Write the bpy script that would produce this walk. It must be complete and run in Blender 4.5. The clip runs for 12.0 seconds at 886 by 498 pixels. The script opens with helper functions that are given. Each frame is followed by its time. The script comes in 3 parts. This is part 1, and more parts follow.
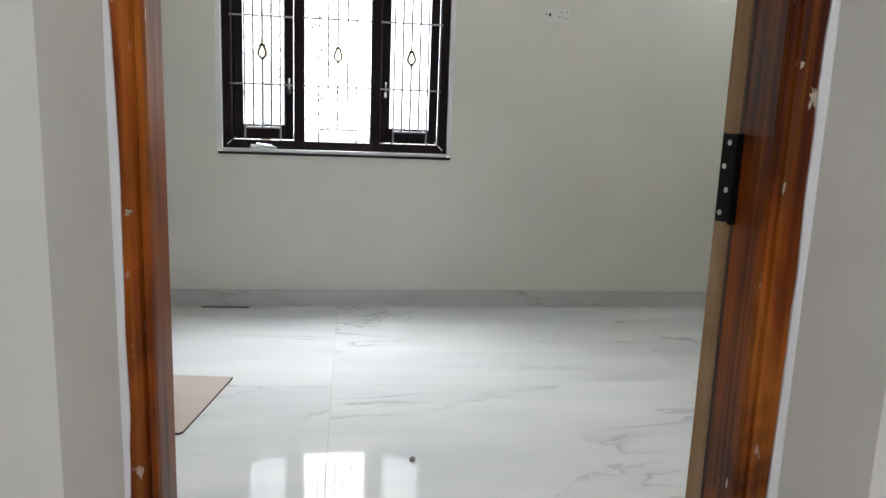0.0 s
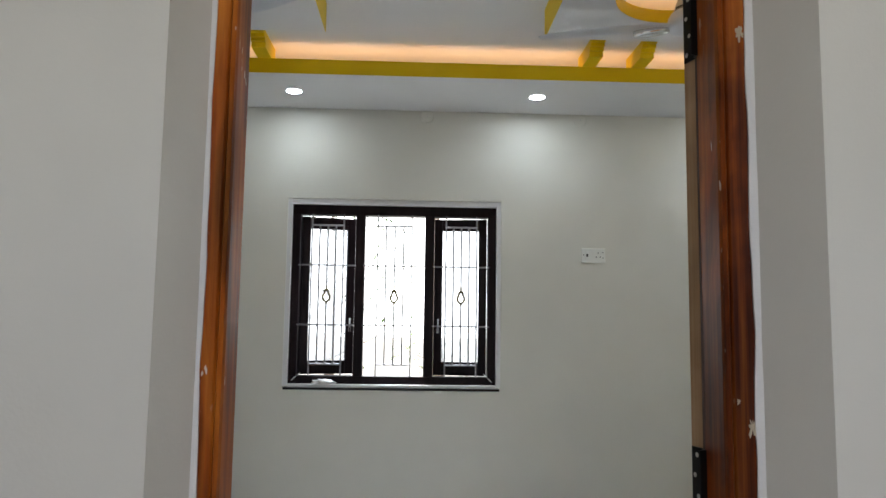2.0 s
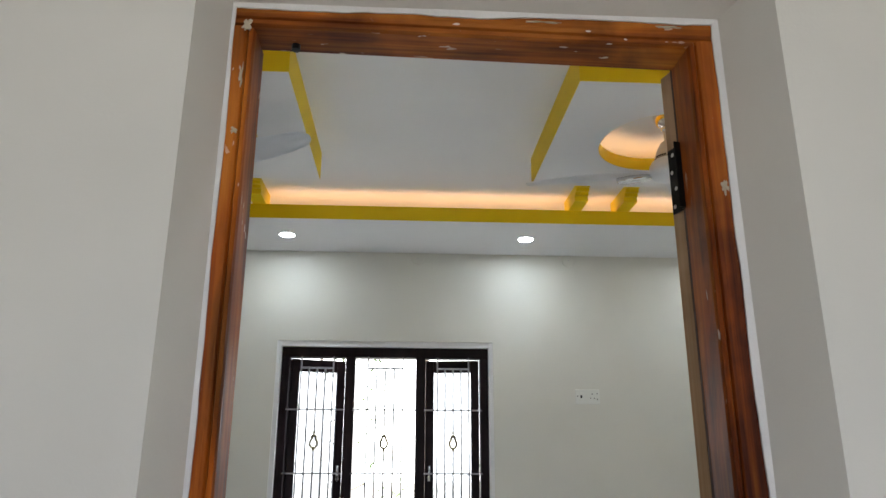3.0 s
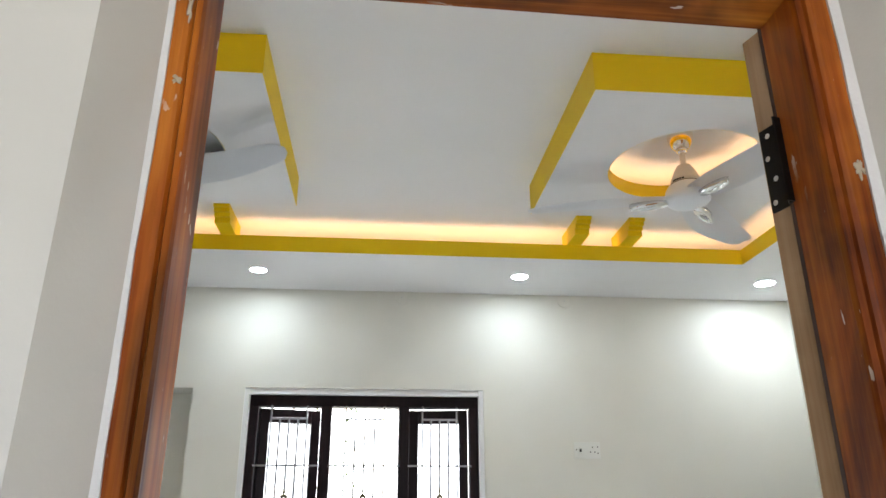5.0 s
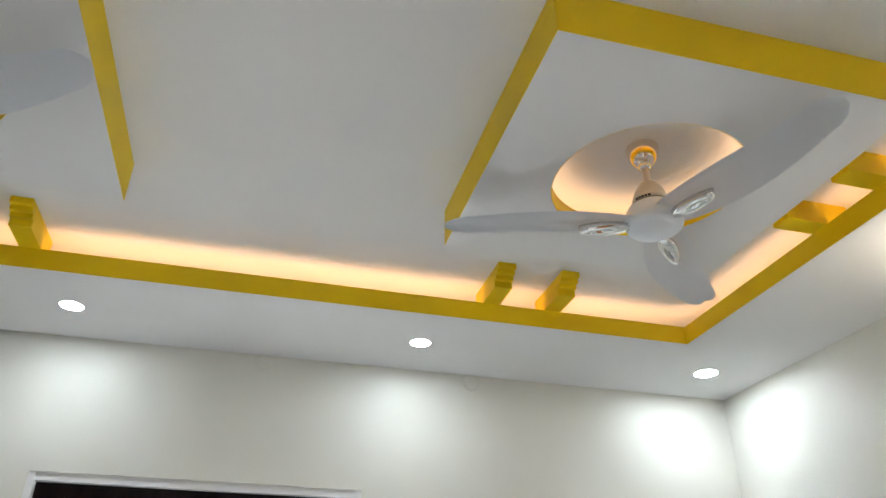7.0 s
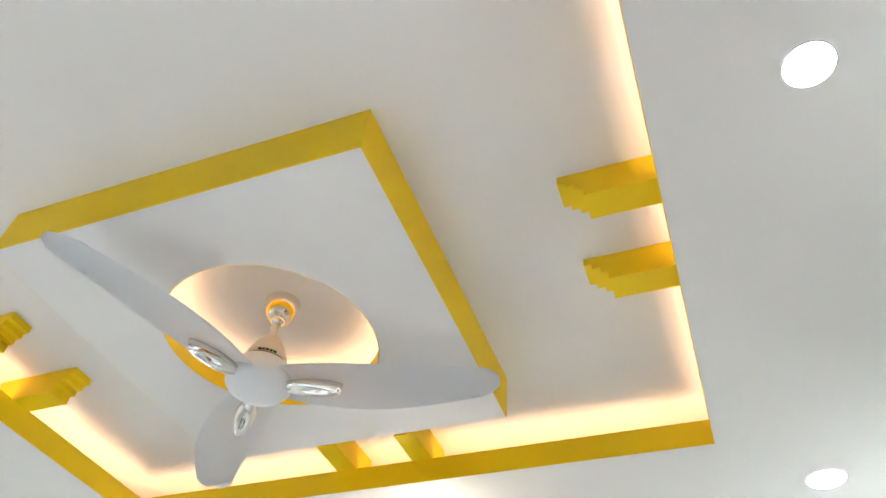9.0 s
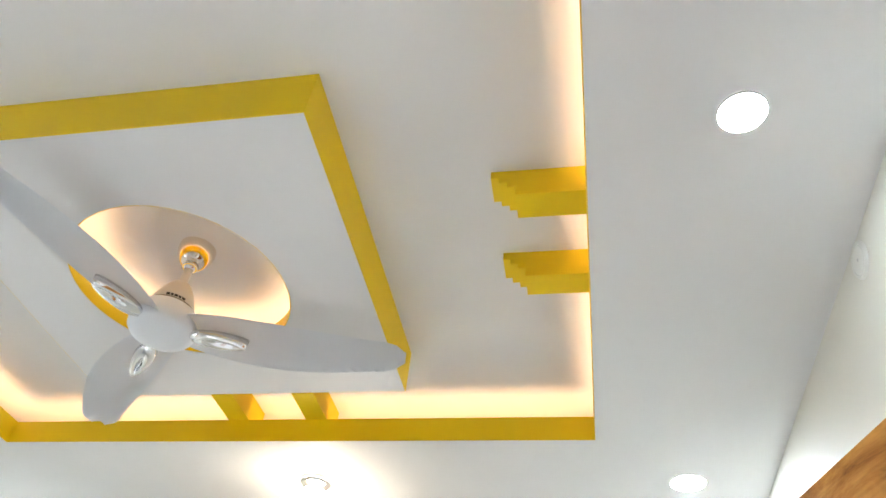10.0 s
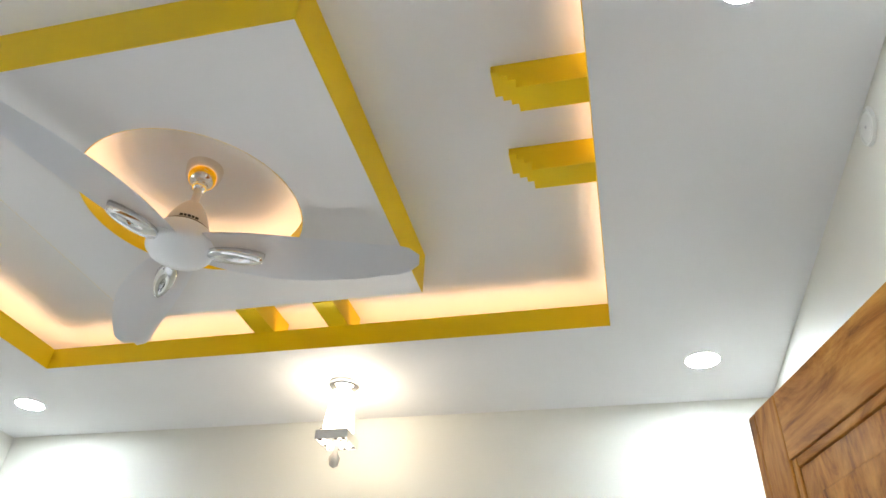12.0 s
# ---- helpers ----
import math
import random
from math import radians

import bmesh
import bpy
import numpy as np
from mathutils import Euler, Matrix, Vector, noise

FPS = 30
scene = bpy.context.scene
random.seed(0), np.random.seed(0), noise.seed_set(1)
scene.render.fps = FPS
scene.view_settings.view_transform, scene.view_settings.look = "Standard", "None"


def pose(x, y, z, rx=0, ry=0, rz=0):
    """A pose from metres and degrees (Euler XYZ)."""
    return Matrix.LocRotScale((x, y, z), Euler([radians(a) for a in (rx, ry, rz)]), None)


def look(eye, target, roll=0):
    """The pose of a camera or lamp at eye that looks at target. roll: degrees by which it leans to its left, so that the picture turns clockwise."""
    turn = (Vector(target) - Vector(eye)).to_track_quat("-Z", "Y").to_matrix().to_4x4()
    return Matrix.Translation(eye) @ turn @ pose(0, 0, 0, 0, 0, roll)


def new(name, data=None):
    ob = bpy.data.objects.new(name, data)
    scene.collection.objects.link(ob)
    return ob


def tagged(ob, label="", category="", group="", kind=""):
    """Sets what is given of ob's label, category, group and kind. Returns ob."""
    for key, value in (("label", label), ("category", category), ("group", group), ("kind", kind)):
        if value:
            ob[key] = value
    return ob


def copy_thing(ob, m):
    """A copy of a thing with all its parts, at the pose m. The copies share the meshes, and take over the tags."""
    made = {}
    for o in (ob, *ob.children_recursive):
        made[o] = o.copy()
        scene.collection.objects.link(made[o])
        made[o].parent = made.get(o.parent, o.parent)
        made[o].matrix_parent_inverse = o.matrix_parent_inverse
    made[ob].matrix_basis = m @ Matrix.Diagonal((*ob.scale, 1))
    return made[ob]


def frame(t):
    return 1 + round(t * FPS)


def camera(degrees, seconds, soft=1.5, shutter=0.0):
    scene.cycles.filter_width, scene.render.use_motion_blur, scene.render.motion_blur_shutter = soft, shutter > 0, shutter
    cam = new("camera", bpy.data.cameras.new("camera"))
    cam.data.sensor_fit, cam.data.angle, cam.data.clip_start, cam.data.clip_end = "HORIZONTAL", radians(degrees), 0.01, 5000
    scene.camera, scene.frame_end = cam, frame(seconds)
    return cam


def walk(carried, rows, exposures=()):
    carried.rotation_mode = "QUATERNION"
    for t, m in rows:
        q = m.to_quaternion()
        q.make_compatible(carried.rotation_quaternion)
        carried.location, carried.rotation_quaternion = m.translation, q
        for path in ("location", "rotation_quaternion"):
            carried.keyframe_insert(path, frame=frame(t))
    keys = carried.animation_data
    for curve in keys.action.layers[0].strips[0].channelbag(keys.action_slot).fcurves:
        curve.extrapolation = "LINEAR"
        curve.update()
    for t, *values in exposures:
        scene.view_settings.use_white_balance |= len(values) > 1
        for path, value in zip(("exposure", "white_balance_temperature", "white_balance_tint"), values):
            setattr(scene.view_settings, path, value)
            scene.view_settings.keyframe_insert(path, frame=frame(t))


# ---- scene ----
cam = camera(63.8, 12.0)
PATH = [
    (0, (0.188, 0.19, 1.16), (0.451, 2.14, 0.804), 2.1),
    (0.5, (0.23, 0.039, 1.19), (0.428, 1.998, 0.837), 1.5),
    (1, (0.216, -0.003, 1.258), (0.410, 1.980, 1.083), 0.5),
    (1.5, (0.223, -0.026, 1.285), (0.341, 1.97, 1.313), 0.1),
    (2, (0.247, -0.055, 1.366), (0.323, 1.934, 1.563), 0.8),
    (2.5, (0.235, -0.05, 1.359), (0.329, 1.903, 1.781), 0.8),
    (3, (0.231, -0.051, 1.389), (0.333, 1.862, 1.963), 0.2),
    (3.2, (0.222, -0.054, 1.412), (0.323, 1.851, 2.013), 0.1),
    (4.8, (0.197, 0.231, 1.421), (0.329, 2.092, 2.142), 0.5),
    (5, (0.186, 0.31, 1.439), (0.354, 2.176, 2.14), -0.1),
    (5.5, (0.22, 0.499, 1.445), (0.362, 2.314, 2.274), -0.6),
    (6, (0.293, 0.719, 1.478), (0.438, 2.552, 2.265), -0.1),
    (6.2, (0.313, 0.802, 1.462), (0.457, 2.678, 2.139), 0.9),
    (6.5, (0.311, 0.929, 1.436), (0.542, 2.759, 2.21), 1.0),
    (6.7, (0.309, 1.026, 1.45), (0.613, 2.794, 2.334), 0.6),
    (8.3, (0.306, 1.516, 1.494), (1.254, 2.6, 2.882), 8.0),
    (8.5, (0.272, 1.576, 1.518), (1.298, 2.544, 2.936), 10.0),
    (8.8, (0.199, 1.653, 1.531), (1.406, 2.34, 2.97), 6.2),
    (9, (0.144, 1.674, 1.526), (1.394, 2.247, 2.979), 5.5),
    (9.5, (0.094, 1.696, 1.524), (1.509, 2.12, 2.872), 7.7),
    (10, (0.088, 1.682, 1.548), (1.482, 2.045, 2.935), 7.2),
    (10.5, (0.08, 1.666, 1.54), (1.502, 2.008, 2.904), 5.6),
    (11, (0.075, 1.662, 1.54), (1.512, 2.017, 2.885), 4.7),
    (11.5, (0.077, 1.67, 1.535), (1.577, 2.065, 2.798), 3.6),
    (12, (0.087, 1.671, 1.53), (1.645, 2.088, 2.713), 3.1),
]
walk(cam, [(t, look(eye, target, roll)) for t, eye, target, roll in PATH],
     exposures=[(0, 1.50), (1.0, 1.43), (1.5, 1.17), (2.5, 1.17), (3.0, 1.38), (5.0, 1.97), (5.5, 2.04), (6.0, 2.25), (6.5, 1.64), (8.3, 2.33), (8.5, 2.36), (9.0, 2.43), (10.0, 2.40), (11.0, 2.40), (12.0, 2.14)])

# ---- world and sun ----
world = bpy.data.worlds.new("sky")
scene.world = world
world.use_nodes = True
wn = world.node_tree.nodes
wn.clear()
sky = wn.new("ShaderNodeTexSky")
sky.sky_type = "NISHITA"
sky.sun_disc = False
sky.sun_elevation = radians(55)
sky.sun_rotation = radians(180)
bgn = wn.new("ShaderNodeBackground")
bgn.inputs["Strength"].default_value = 0.15
won = wn.new("ShaderNodeOutputWorld")
world.node_tree.links.new(sky.outputs[0], bgn.inputs[0])
world.node_tree.links.new(bgn.outputs[0], won.inputs[0])

sun_data = bpy.data.lights.new("sun", "SUN")
sun_data.energy = 5.0
sun_data.angle = radians(0.6)
sun_data.color = (1.0, 0.95, 0.87)
sun = new("sun", sun_data)
sun.matrix_world = look((0.5, -14, 20), (0, 0, 0))

# added area lamps: sky fill above the window, fill in an unseen hall opening
def area_fill(name, eye, target, sx, sy, power, col):
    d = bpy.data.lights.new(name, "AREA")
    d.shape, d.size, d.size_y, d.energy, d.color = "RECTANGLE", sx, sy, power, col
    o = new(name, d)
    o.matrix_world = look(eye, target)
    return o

# hidden outside over the window head, added in place of the sky's light
area_fill("window_sky_fill", (0.11, 5.35, 2.80), (0.11, 3.2, 0.75), 2.6, 1.3, 250, (0.92, 0.96, 1.0))
# added lamp to brighten the hall; its source is not known
area_fill("hall_fill", (0.6, -2.42, 2.33), (0.6, 0.0, 2.33), 2.3, 1.2, 5.0, (1.0, 0.97, 0.94))

# ---- materials ----
def mat(name, base, rough=0.5, metal=0.0, spec=0.5, emit=None, strength=0.0):
    m = bpy.data.materials.new(name)
    m.use_nodes = True
    p = m.node_tree.nodes["Principled BSDF"]
    p.inputs["Base Color"].default_value = (*base, 1)
    p.inputs["Roughness"].default_value = rough
    p.inputs["Metallic"].default_value = metal
    p.inputs["Specular IOR Level"].default_value = spec
    if emit:
        p.inputs["Emission Color"].default_value = (*emit, 1)
        p.inputs["Emission Strength"].default_value = strength
    return m


def nodes_of(m):
    t = m.node_tree
    return t, t.nodes, t.links, t.nodes["Principled BSDF"]


def coords(m, scale=(1, 1, 1), kind="Object"):
    t, n, l, p = nodes_of(m)
    tc = n.new("ShaderNodeTexCoord")
    mp = n.new("ShaderNodeMapping")
    mp.inputs["Scale"].default_value = scale
    l.new(tc.outputs[kind], mp.inputs["Vector"])
    return mp.outputs["Vector"]


def noise_tex(m, vec, scale, detail=4, rough=0.55, distort=0.0):
    t, n, l, p = nodes_of(m)
    x = n.new("ShaderNodeTexNoise")
    x.inputs["Scale"].default_value = scale
    x.inputs["Detail"].default_value = detail
    x.inputs["Roughness"].default_value = rough
    x.inputs["Distortion"].default_value = distort
    l.new(vec, x.inputs["Vector"])
    return x.outputs["Fac"]


def ramp(m, fac, stops):
    t, n, l, p = nodes_of(m)
    r = n.new("ShaderNodeValToRGB")
    e = r.color_ramp.elements
    e[0].position, e[0].color = stops[0][0], (*stops[0][1], 1)
    e[1].position, e[1].color = stops[-1][0], (*stops[-1][1], 1)
    for pos, c in stops[1:-1]:
        k = e.new(pos)
        k.color = (*c, 1)
    l.new(fac, r.inputs["Fac"])
    return r.outputs["Color"]


def mixed(m, fac, a, b, mode="MIX"):
    t, n, l, p = nodes_of(m)
    x = n.new("ShaderNodeMix")
    x.data_type, x.blend_type = "RGBA", mode
    for sock, v in ((x.inputs[0], fac), (x.inputs[6], a), (x.inputs[7], b)):
        if hasattr(v, "links"):
            l.new(v, sock)
        elif isinstance(v, tuple):
            sock.default_value = (*v, 1)
        else:
            sock.default_value = v
    return x.outputs[2]


def bump(m, height, strength, distance=0.002):
    t, n, l, p = nodes_of(m)
    b = n.new("ShaderNodeBump")
    b.inputs["Strength"].default_value = strength
    b.inputs["Distance"].default_value = distance
    l.new(height, b.inputs["Height"])
    l.new(b.outputs["Normal"], p.inputs["Normal"])


def paint(name, base, rough=0.55, vary=0.05, relief=0.25):
    """Rolled wall paint: faint blotches, roller stipple."""
    m = mat(name, base, rough, spec=0.35)
    t, n, l, p = nodes_of(m)
    v = coords(m)
    big = noise_tex(m, v, 1.3, 3)
    dark = tuple(c * (1 - 2 * vary) for c in base)
    light = tuple(min(0.92, c * (1 + vary)) for c in base)
    c = ramp(m, big, [(0.3, dark), (0.7, light)])
    l.new(c, p.inputs["Base Color"])
    fine = noise_tex(m, v, 140, 3)
    bump(m, fine, relief, 0.0012)
    return m


WALL = paint("wall_paint_offwhite", (0.725, 0.713, 0.655), 0.5, 0.03)
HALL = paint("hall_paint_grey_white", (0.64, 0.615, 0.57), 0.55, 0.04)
CEIL = paint("ceiling_paint_white", (0.79, 0.79, 0.80), 0.6, 0.02, 0.15)
YELLOW = paint("yellow_emulsion", (0.90, 0.635, 0.004), 0.5, 0.04, 0.2)
PUTTY = paint("white_putty_edge", (0.67, 0.65, 0.64), 0.7, 0.06, 0.4)


def wood(name, dark, mid, light, rough, along, flecks=False, coat=0.0):
    m = mat(name, mid, rough, spec=0.14)
    t, n, l, p = nodes_of(m)
    sc = [5.0, 5.0, 5.0]
    sc[along] = 1.0
    v = coords(m, tuple(sc))
    a = noise_tex(m, v, 1.5, 4, 0.5, 1.6)
    c = ramp(m, a, [(0.30, dark), (0.5, mid), (0.72, light)])
    v2 = coords(m, (1.0, 1.0, 1.0))
    b = noise_tex(m, v2, 2.6, 4, 0.6, 0.6)
    c = mixed(m, ramp(m, b, [(0.42, (0, 0, 0)), (0.62, (0.9, 0.9, 0.9))]), c, dark)
    sc3 = [85.0, 85.0, 85.0]
    sc3[along] = 1.6
    g = noise_tex(m, coords(m, tuple(sc3)), 1.0, 4, 0.6)
    c = mixed(m, 0.22, c, ramp(m, g, [(0.38, dark), (0.5, mid), (0.62, light)]))
    if flecks:
        sc4 = [70.0, 70.0, 70.0]
        sc4[along] = 24.0
        f = noise_tex(m, coords(m, tuple(sc4)), 1.0, 2)
        w = ramp(m, f, [(0.68, (0, 0, 0)), (0.70, (1, 1, 1))])
        gate = ramp(m, noise_tex(m, v2, 5.0, 2), [(0.50, (0, 0, 0)), (0.60, (0.8, 0.8, 0.8))])
        c = mixed(m, mixed(m, 1.0, w, gate, "MULTIPLY"), c, (0.72, 0.66, 0.58))
    l.new(c, p.inputs["Base Color"])
    p.inputs["Coat Weight"].default_value = coat
    p.inputs["Coat Roughness"].default_value = 0.18
    bump(m, g, 0.25, 0.001)
    return m


def figured_wood(name, dark, mid, light, rough, along, flecks=False, coat=0.0):
    """Cloudy, flame-figured teak with dark patches."""
    m = mat(name, mid, rough, spec=0.2)
    t, n, l, p = nodes_of(m)
    sc = [7.0, 7.0, 7.0]
    sc[along] = 2.6
    a = noise_tex(m, coords(m, tuple(sc)), 1.3, 6, 0.62, 2.2)
    c = ramp(m, a, [(0.34, dark), (0.47, mid), (0.66, light)])
    sc3 = [150.0, 150.0, 150.0]
    sc3[along] = 6.0
    g = noise_tex(m, coords(m, tuple(sc3)), 1.0, 3)
    c = mixed(m, 0.16, c, ramp(m, g, [(0.35, dark), (0.65, light)]))
    l.new(c, p.inputs["Base Color"])
    p.inputs["Coat Weight"].default_value = coat
    p.inputs["Coat Roughness"].default_value = 0.2
    bump(m, g, 0.25, 0.001)
    return m


FRAME_WOOD = wood("varnished_teak_frame", (0.028, 0.004, 0.0012), (0.285, 0.060, 0.0055), (0.53, 0.175, 0.022), 0.42, 2, True, 0.0)
HEAD_WOOD = wood("varnished_teak_head", (0.05, 0.009, 0.002), (0.32, 0.082, 0.009), (0.55, 0.20, 0.03), 0.42, 0, True, 0.0)
LEAF_EDGE = wood("raw_teak_edge", (0.26, 0.15, 0.075), (0.40, 0.26, 0.15), (0.50, 0.35, 0.22), 0.6, 2)
LEAF_WOOD = figured_wood("oiled_teak_upright", (0.085, 0.020, 0.004), (0.40, 0.150, 0.025), (0.62, 0.30, 0.068), 0.42, 2, False, 0.15)
RAIL_WOOD = figured_wood("oiled_teak_rail", (0.085, 0.020, 0.004), (0.40, 0.150, 0.025), (0.62, 0.30, 0.068), 0.42, 0, False, 0.15)
WINDOW_WOOD = wood("dark_walnut_paint", (0.006, 0.003, 0.004), (0.012, 0.006, 0.008), (0.024, 0.012, 0.013), 0.45, 2, False, 0.0)

BLACK_METAL = mat("black_steel", (0.008, 0.008, 0.009), 0.35, 0.6)
SCREW = mat("zinc_screw", (0.62, 0.62, 0.62), 0.35, 1.0)
SATIN = mat("satin_nickel", (0.84, 0.78, 0.70), 0.12, 1.0)
CHROME = mat("chrome", (0.82, 0.83, 0.84), 0.10, 1.0)
BRASS = mat("dull_brass", (0.16, 0.125, 0.06), 0.45, 0.6)
GRILLE = mat("grey_enamelled_bar", (0.28, 0.27, 0.29), 0.45, 0.2)
FAN_WHITE = mat("fan_white_enamel", (0.76, 0.785, 0.83), 0.38)
FAN_CREAM = mat("fan_cream_shell", (0.70, 0.66, 0.60), 0.4)
PLASTIC = mat("white_plastic", (0.74, 0.745, 0.71), 0.35)
SOCKET_HOLE = mat("black_slot", (0.01, 0.01, 0.01), 0.6)
GRANITE = mat("black_granite", (0.012, 0.012, 0.013), 0.15)
GAP_SHADE = mat("dark_gap_shade", (0.05, 0.02, 0.012), 0.7)
BOARD = paint("brown_board", (0.50, 0.41, 0.36), 0.6, 0.12)
STICK = mat("black_rubber_strip", (0.01, 0.01, 0.01), 0.5)
GROUT = mat("grey_grout", (0.42, 0.42, 0.42), 0.8)
FILM = mat("crumpled_clear_film", (0.75, 0.75, 0.76), 0.25)
DOWNLIGHT = mat("downlight_diffuser", (0.9, 0.9, 0.9), 0.5, emit=(0.83, 0.93, 1.0), strength=60.0)
LED_WARM = mat("warm_led_tape", (0.9, 0.7, 0.4), 0.5, emit=(1.0, 0.63, 0.36), strength=1.35)
LED_OFF = mat("unlit_led_tape", (0.75, 0.72, 0.6), 0.5)
BULB = mat("pendant_bulb", (0.9, 0.85, 0.7), 0.4, emit=(1.0, 0.84, 0.64), strength=5.5)

# frosted casement glass: passes daylight, scattered
GLASS = bpy.data.materials.new("frosted_glass")
GLASS.use_nodes = True
gt, gn, gl = GLASS.node_tree, GLASS.node_tree.nodes, GLASS.node_tree.links
gn.clear()
tr = gn.new("ShaderNodeBsdfTranslucent")
tr.inputs[0].default_value = (0.29, 0.295, 0.30, 1)
tp = gn.new("ShaderNodeBsdfTransparent")
tp.inputs[0].default_value = (0.88, 0.90, 0.92, 1)
gs = gn.new("ShaderNodeBsdfGlossy")
gs.inputs["Roughness"].default_value = 0.08
m1 = gn.new("ShaderNodeMixShader")
m1.inputs[0].default_value = 0.65
m2 = gn.new("ShaderNodeMixShader")
m2.inputs[0].default_value = 0.06
go = gn.new("ShaderNodeOutputMaterial")
gl.new(tr.outputs[0], m1.inputs[1])
gl.new(tp.outputs[0], m1.inputs[2])
gl.new(m1.outputs[0], m2.inputs[1])
gl.new(gs.outputs[0], m2.inputs[2])
gl.new(m2.outputs[0], go.inputs[0])

# clear pendant glass
CRYSTAL = mat("clear_crystal", (0.95, 0.95, 0.95), 0.05)
CRYSTAL.node_tree.nodes["Principled BSDF"].inputs["Transmission Weight"].default_value = 1.0

# polished marble-look tile
MARBLE = mat("polished_marble_tile", (0.76, 0.77, 0.77), 0.06)
t_, n_, l_, p_ = nodes_of(MARBLE)
oi = n_.new("ShaderNodeObjectInfo")
tc = n_.new("ShaderNodeTexCoord")
sh = n_.new("ShaderNodeVectorMath")
sh.operation = "MULTIPLY_ADD"
sh.inputs[1].default_value = (1, 1, 1)
cmb = n_.new("ShaderNodeCombineXYZ")
mul = n_.new("ShaderNodeMath")
mul.operation = "MULTIPLY"
mul.inputs[1].default_value = 37.0
l_.new(oi.outputs["Random"], mul.inputs[0])
l_.new(mul.outputs[0], cmb.inputs[0])
l_.new(mul.outputs[0], cmb.inputs[1])
l_.new(tc.outputs["Object"], sh.inputs[0])
l_.new(cmb.outputs[0], sh.inputs[2])
mp = n_.new("ShaderNodeMapping")
mp.inputs["Rotation"].default_value = (0, 0, radians(14))
mp.inputs["Scale"].default_value = (0.55, 1.9, 1.9)
l_.new(sh.outputs[0], mp.inputs["Vector"])
vein = noise_tex(MARBLE, mp.outputs["Vector"], 0.9, 5, 0.55, 0.9)
thin = ramp(MARBLE, vein, [(0.0, (0, 0, 0)), (0.492, (0, 0, 0)), (0.503, (0.8, 0.8, 0.8)), (0.506, (0.25, 0.25, 0.25)), (0.54, (0, 0, 0))])
gate = ramp(MARBLE, noise_tex(MARBLE, sh.outputs[0], 2.2, 2), [(0.42, (0.05, 0.05, 0.05)), (0.62, (1, 1, 1))])
cloud = ramp(MARBLE, noise_tex(MARBLE, mp.outputs["Vector"], 2.0, 4), [(0.35, (0.70, 0.715, 0.72)), (0.65, (0.80, 0.805, 0.80))])
cloud.node.name = "cloud"
base = mixed(MARBLE, mixed(MARBLE, 1.0, thin, gate, "MULTIPLY"), cloud, (0.30, 0.31, 0.33))
l_.new(base, p_.inputs["Base Color"])
SKIRT = MARBLE.copy()
SKIRT.name = "marble_skirting_tile"
for el, c in zip(SKIRT.node_tree.nodes["cloud"].color_ramp.elements, (0.50, 0.60)):
    el.color = (c, c * 1.005, c * 0.99, 1)
SKIRT.node_tree.nodes["Principled BSDF"].inputs["Roughness"].default_value = 0.2

LEAF_GREEN = mat("foliage", (0.07, 0.12, 0.03), 0.5)
t_, n_, l_, p_ = nodes_of(LEAF_GREEN)
ge = n_.new("ShaderNodeNewGeometry")
l_.new(ramp(LEAF_GREEN, ge.outputs["Random Per Island"], [(0.0, (0.04, 0.08, 0.02)), (1.0, (0.12, 0.17, 0.05))]), p_.inputs["Base Color"])
BARK = paint("bark", (0.16, 0.12, 0.09), 0.9, 0.2, 0.8)
SOIL = paint("pale_dry_ground", (0.44, 0.42, 0.37), 0.9, 0.15, 0.8)

# ---- mesh helpers ----
def shown(name, me, material, parent=None, label="", smooth=False):
    me.materials.append(material)
    if smooth:
        for f in me.polygons:
            f.use_smooth = True
    o = new(name, me)
    if parent:
        o.parent = parent
    if label:
        o["label"] = label
    return o


def part(name, bm, material, parent=None, label="", smooth=False):
    me = bpy.data.meshes.new(name)
    bmesh.ops.recalc_face_normals(bm, faces=bm.faces)
    bm.to_mesh(me)
    bm.free()
    return shown(name, me, material, parent, label, smooth)


def thing(name, m, label, category, group="", kind=""):
    o = new(name)
    o.empty_display_size = 0.1
    o.matrix_world = m
    return tagged(o, label, category, group, kind)


def add_box(bm, x0, x1, y0, y1, z0, z1, bevel=0.0, m=None):
    r = bmesh.ops.create_cube(bm, size=1)
    vs = r["verts"]
    for v in vs:
        v.co = Vector((x0 + (v.co.x + 0.5) * (x1 - x0), y0 + (v.co.y + 0.5) * (y1 - y0), z0 + (v.co.z + 0.5) * (z1 - z0)))
    if bevel:
        es = list({e for v in vs for e in v.link_edges})
        out = bmesh.ops.bevel(bm, geom=es, offset=bevel, segments=2, profile=0.6, affect="EDGES")
        vs = list({v for f in out["faces"] for v in f.verts} | {v for v in vs if v.is_valid})
    if m is not None:
        bmesh.ops.transform(bm, matrix=m, verts=[v for v in vs if v.is_valid])
    return vs


def box(x0, x1, y0, y1, z0, z1, bevel=0.0):
    bm = bmesh.new()
    add_box(bm, x0, x1, y0, y1, z0, z1, bevel)
    return bm


def add_rod(bm, a, b, r, seg=8, r2=None):
    a, b = Vector(a), Vector(b)
    m = Matrix.Translation((a + b) / 2) @ (b - a).to_track_quat("Z", "Y").to_matrix().to_4x4()
    bmesh.ops.create_cone(bm, cap_ends=True, segments=seg, radius1=r, radius2=r if r2 is None else r2, depth=(b - a).length, matrix=m)


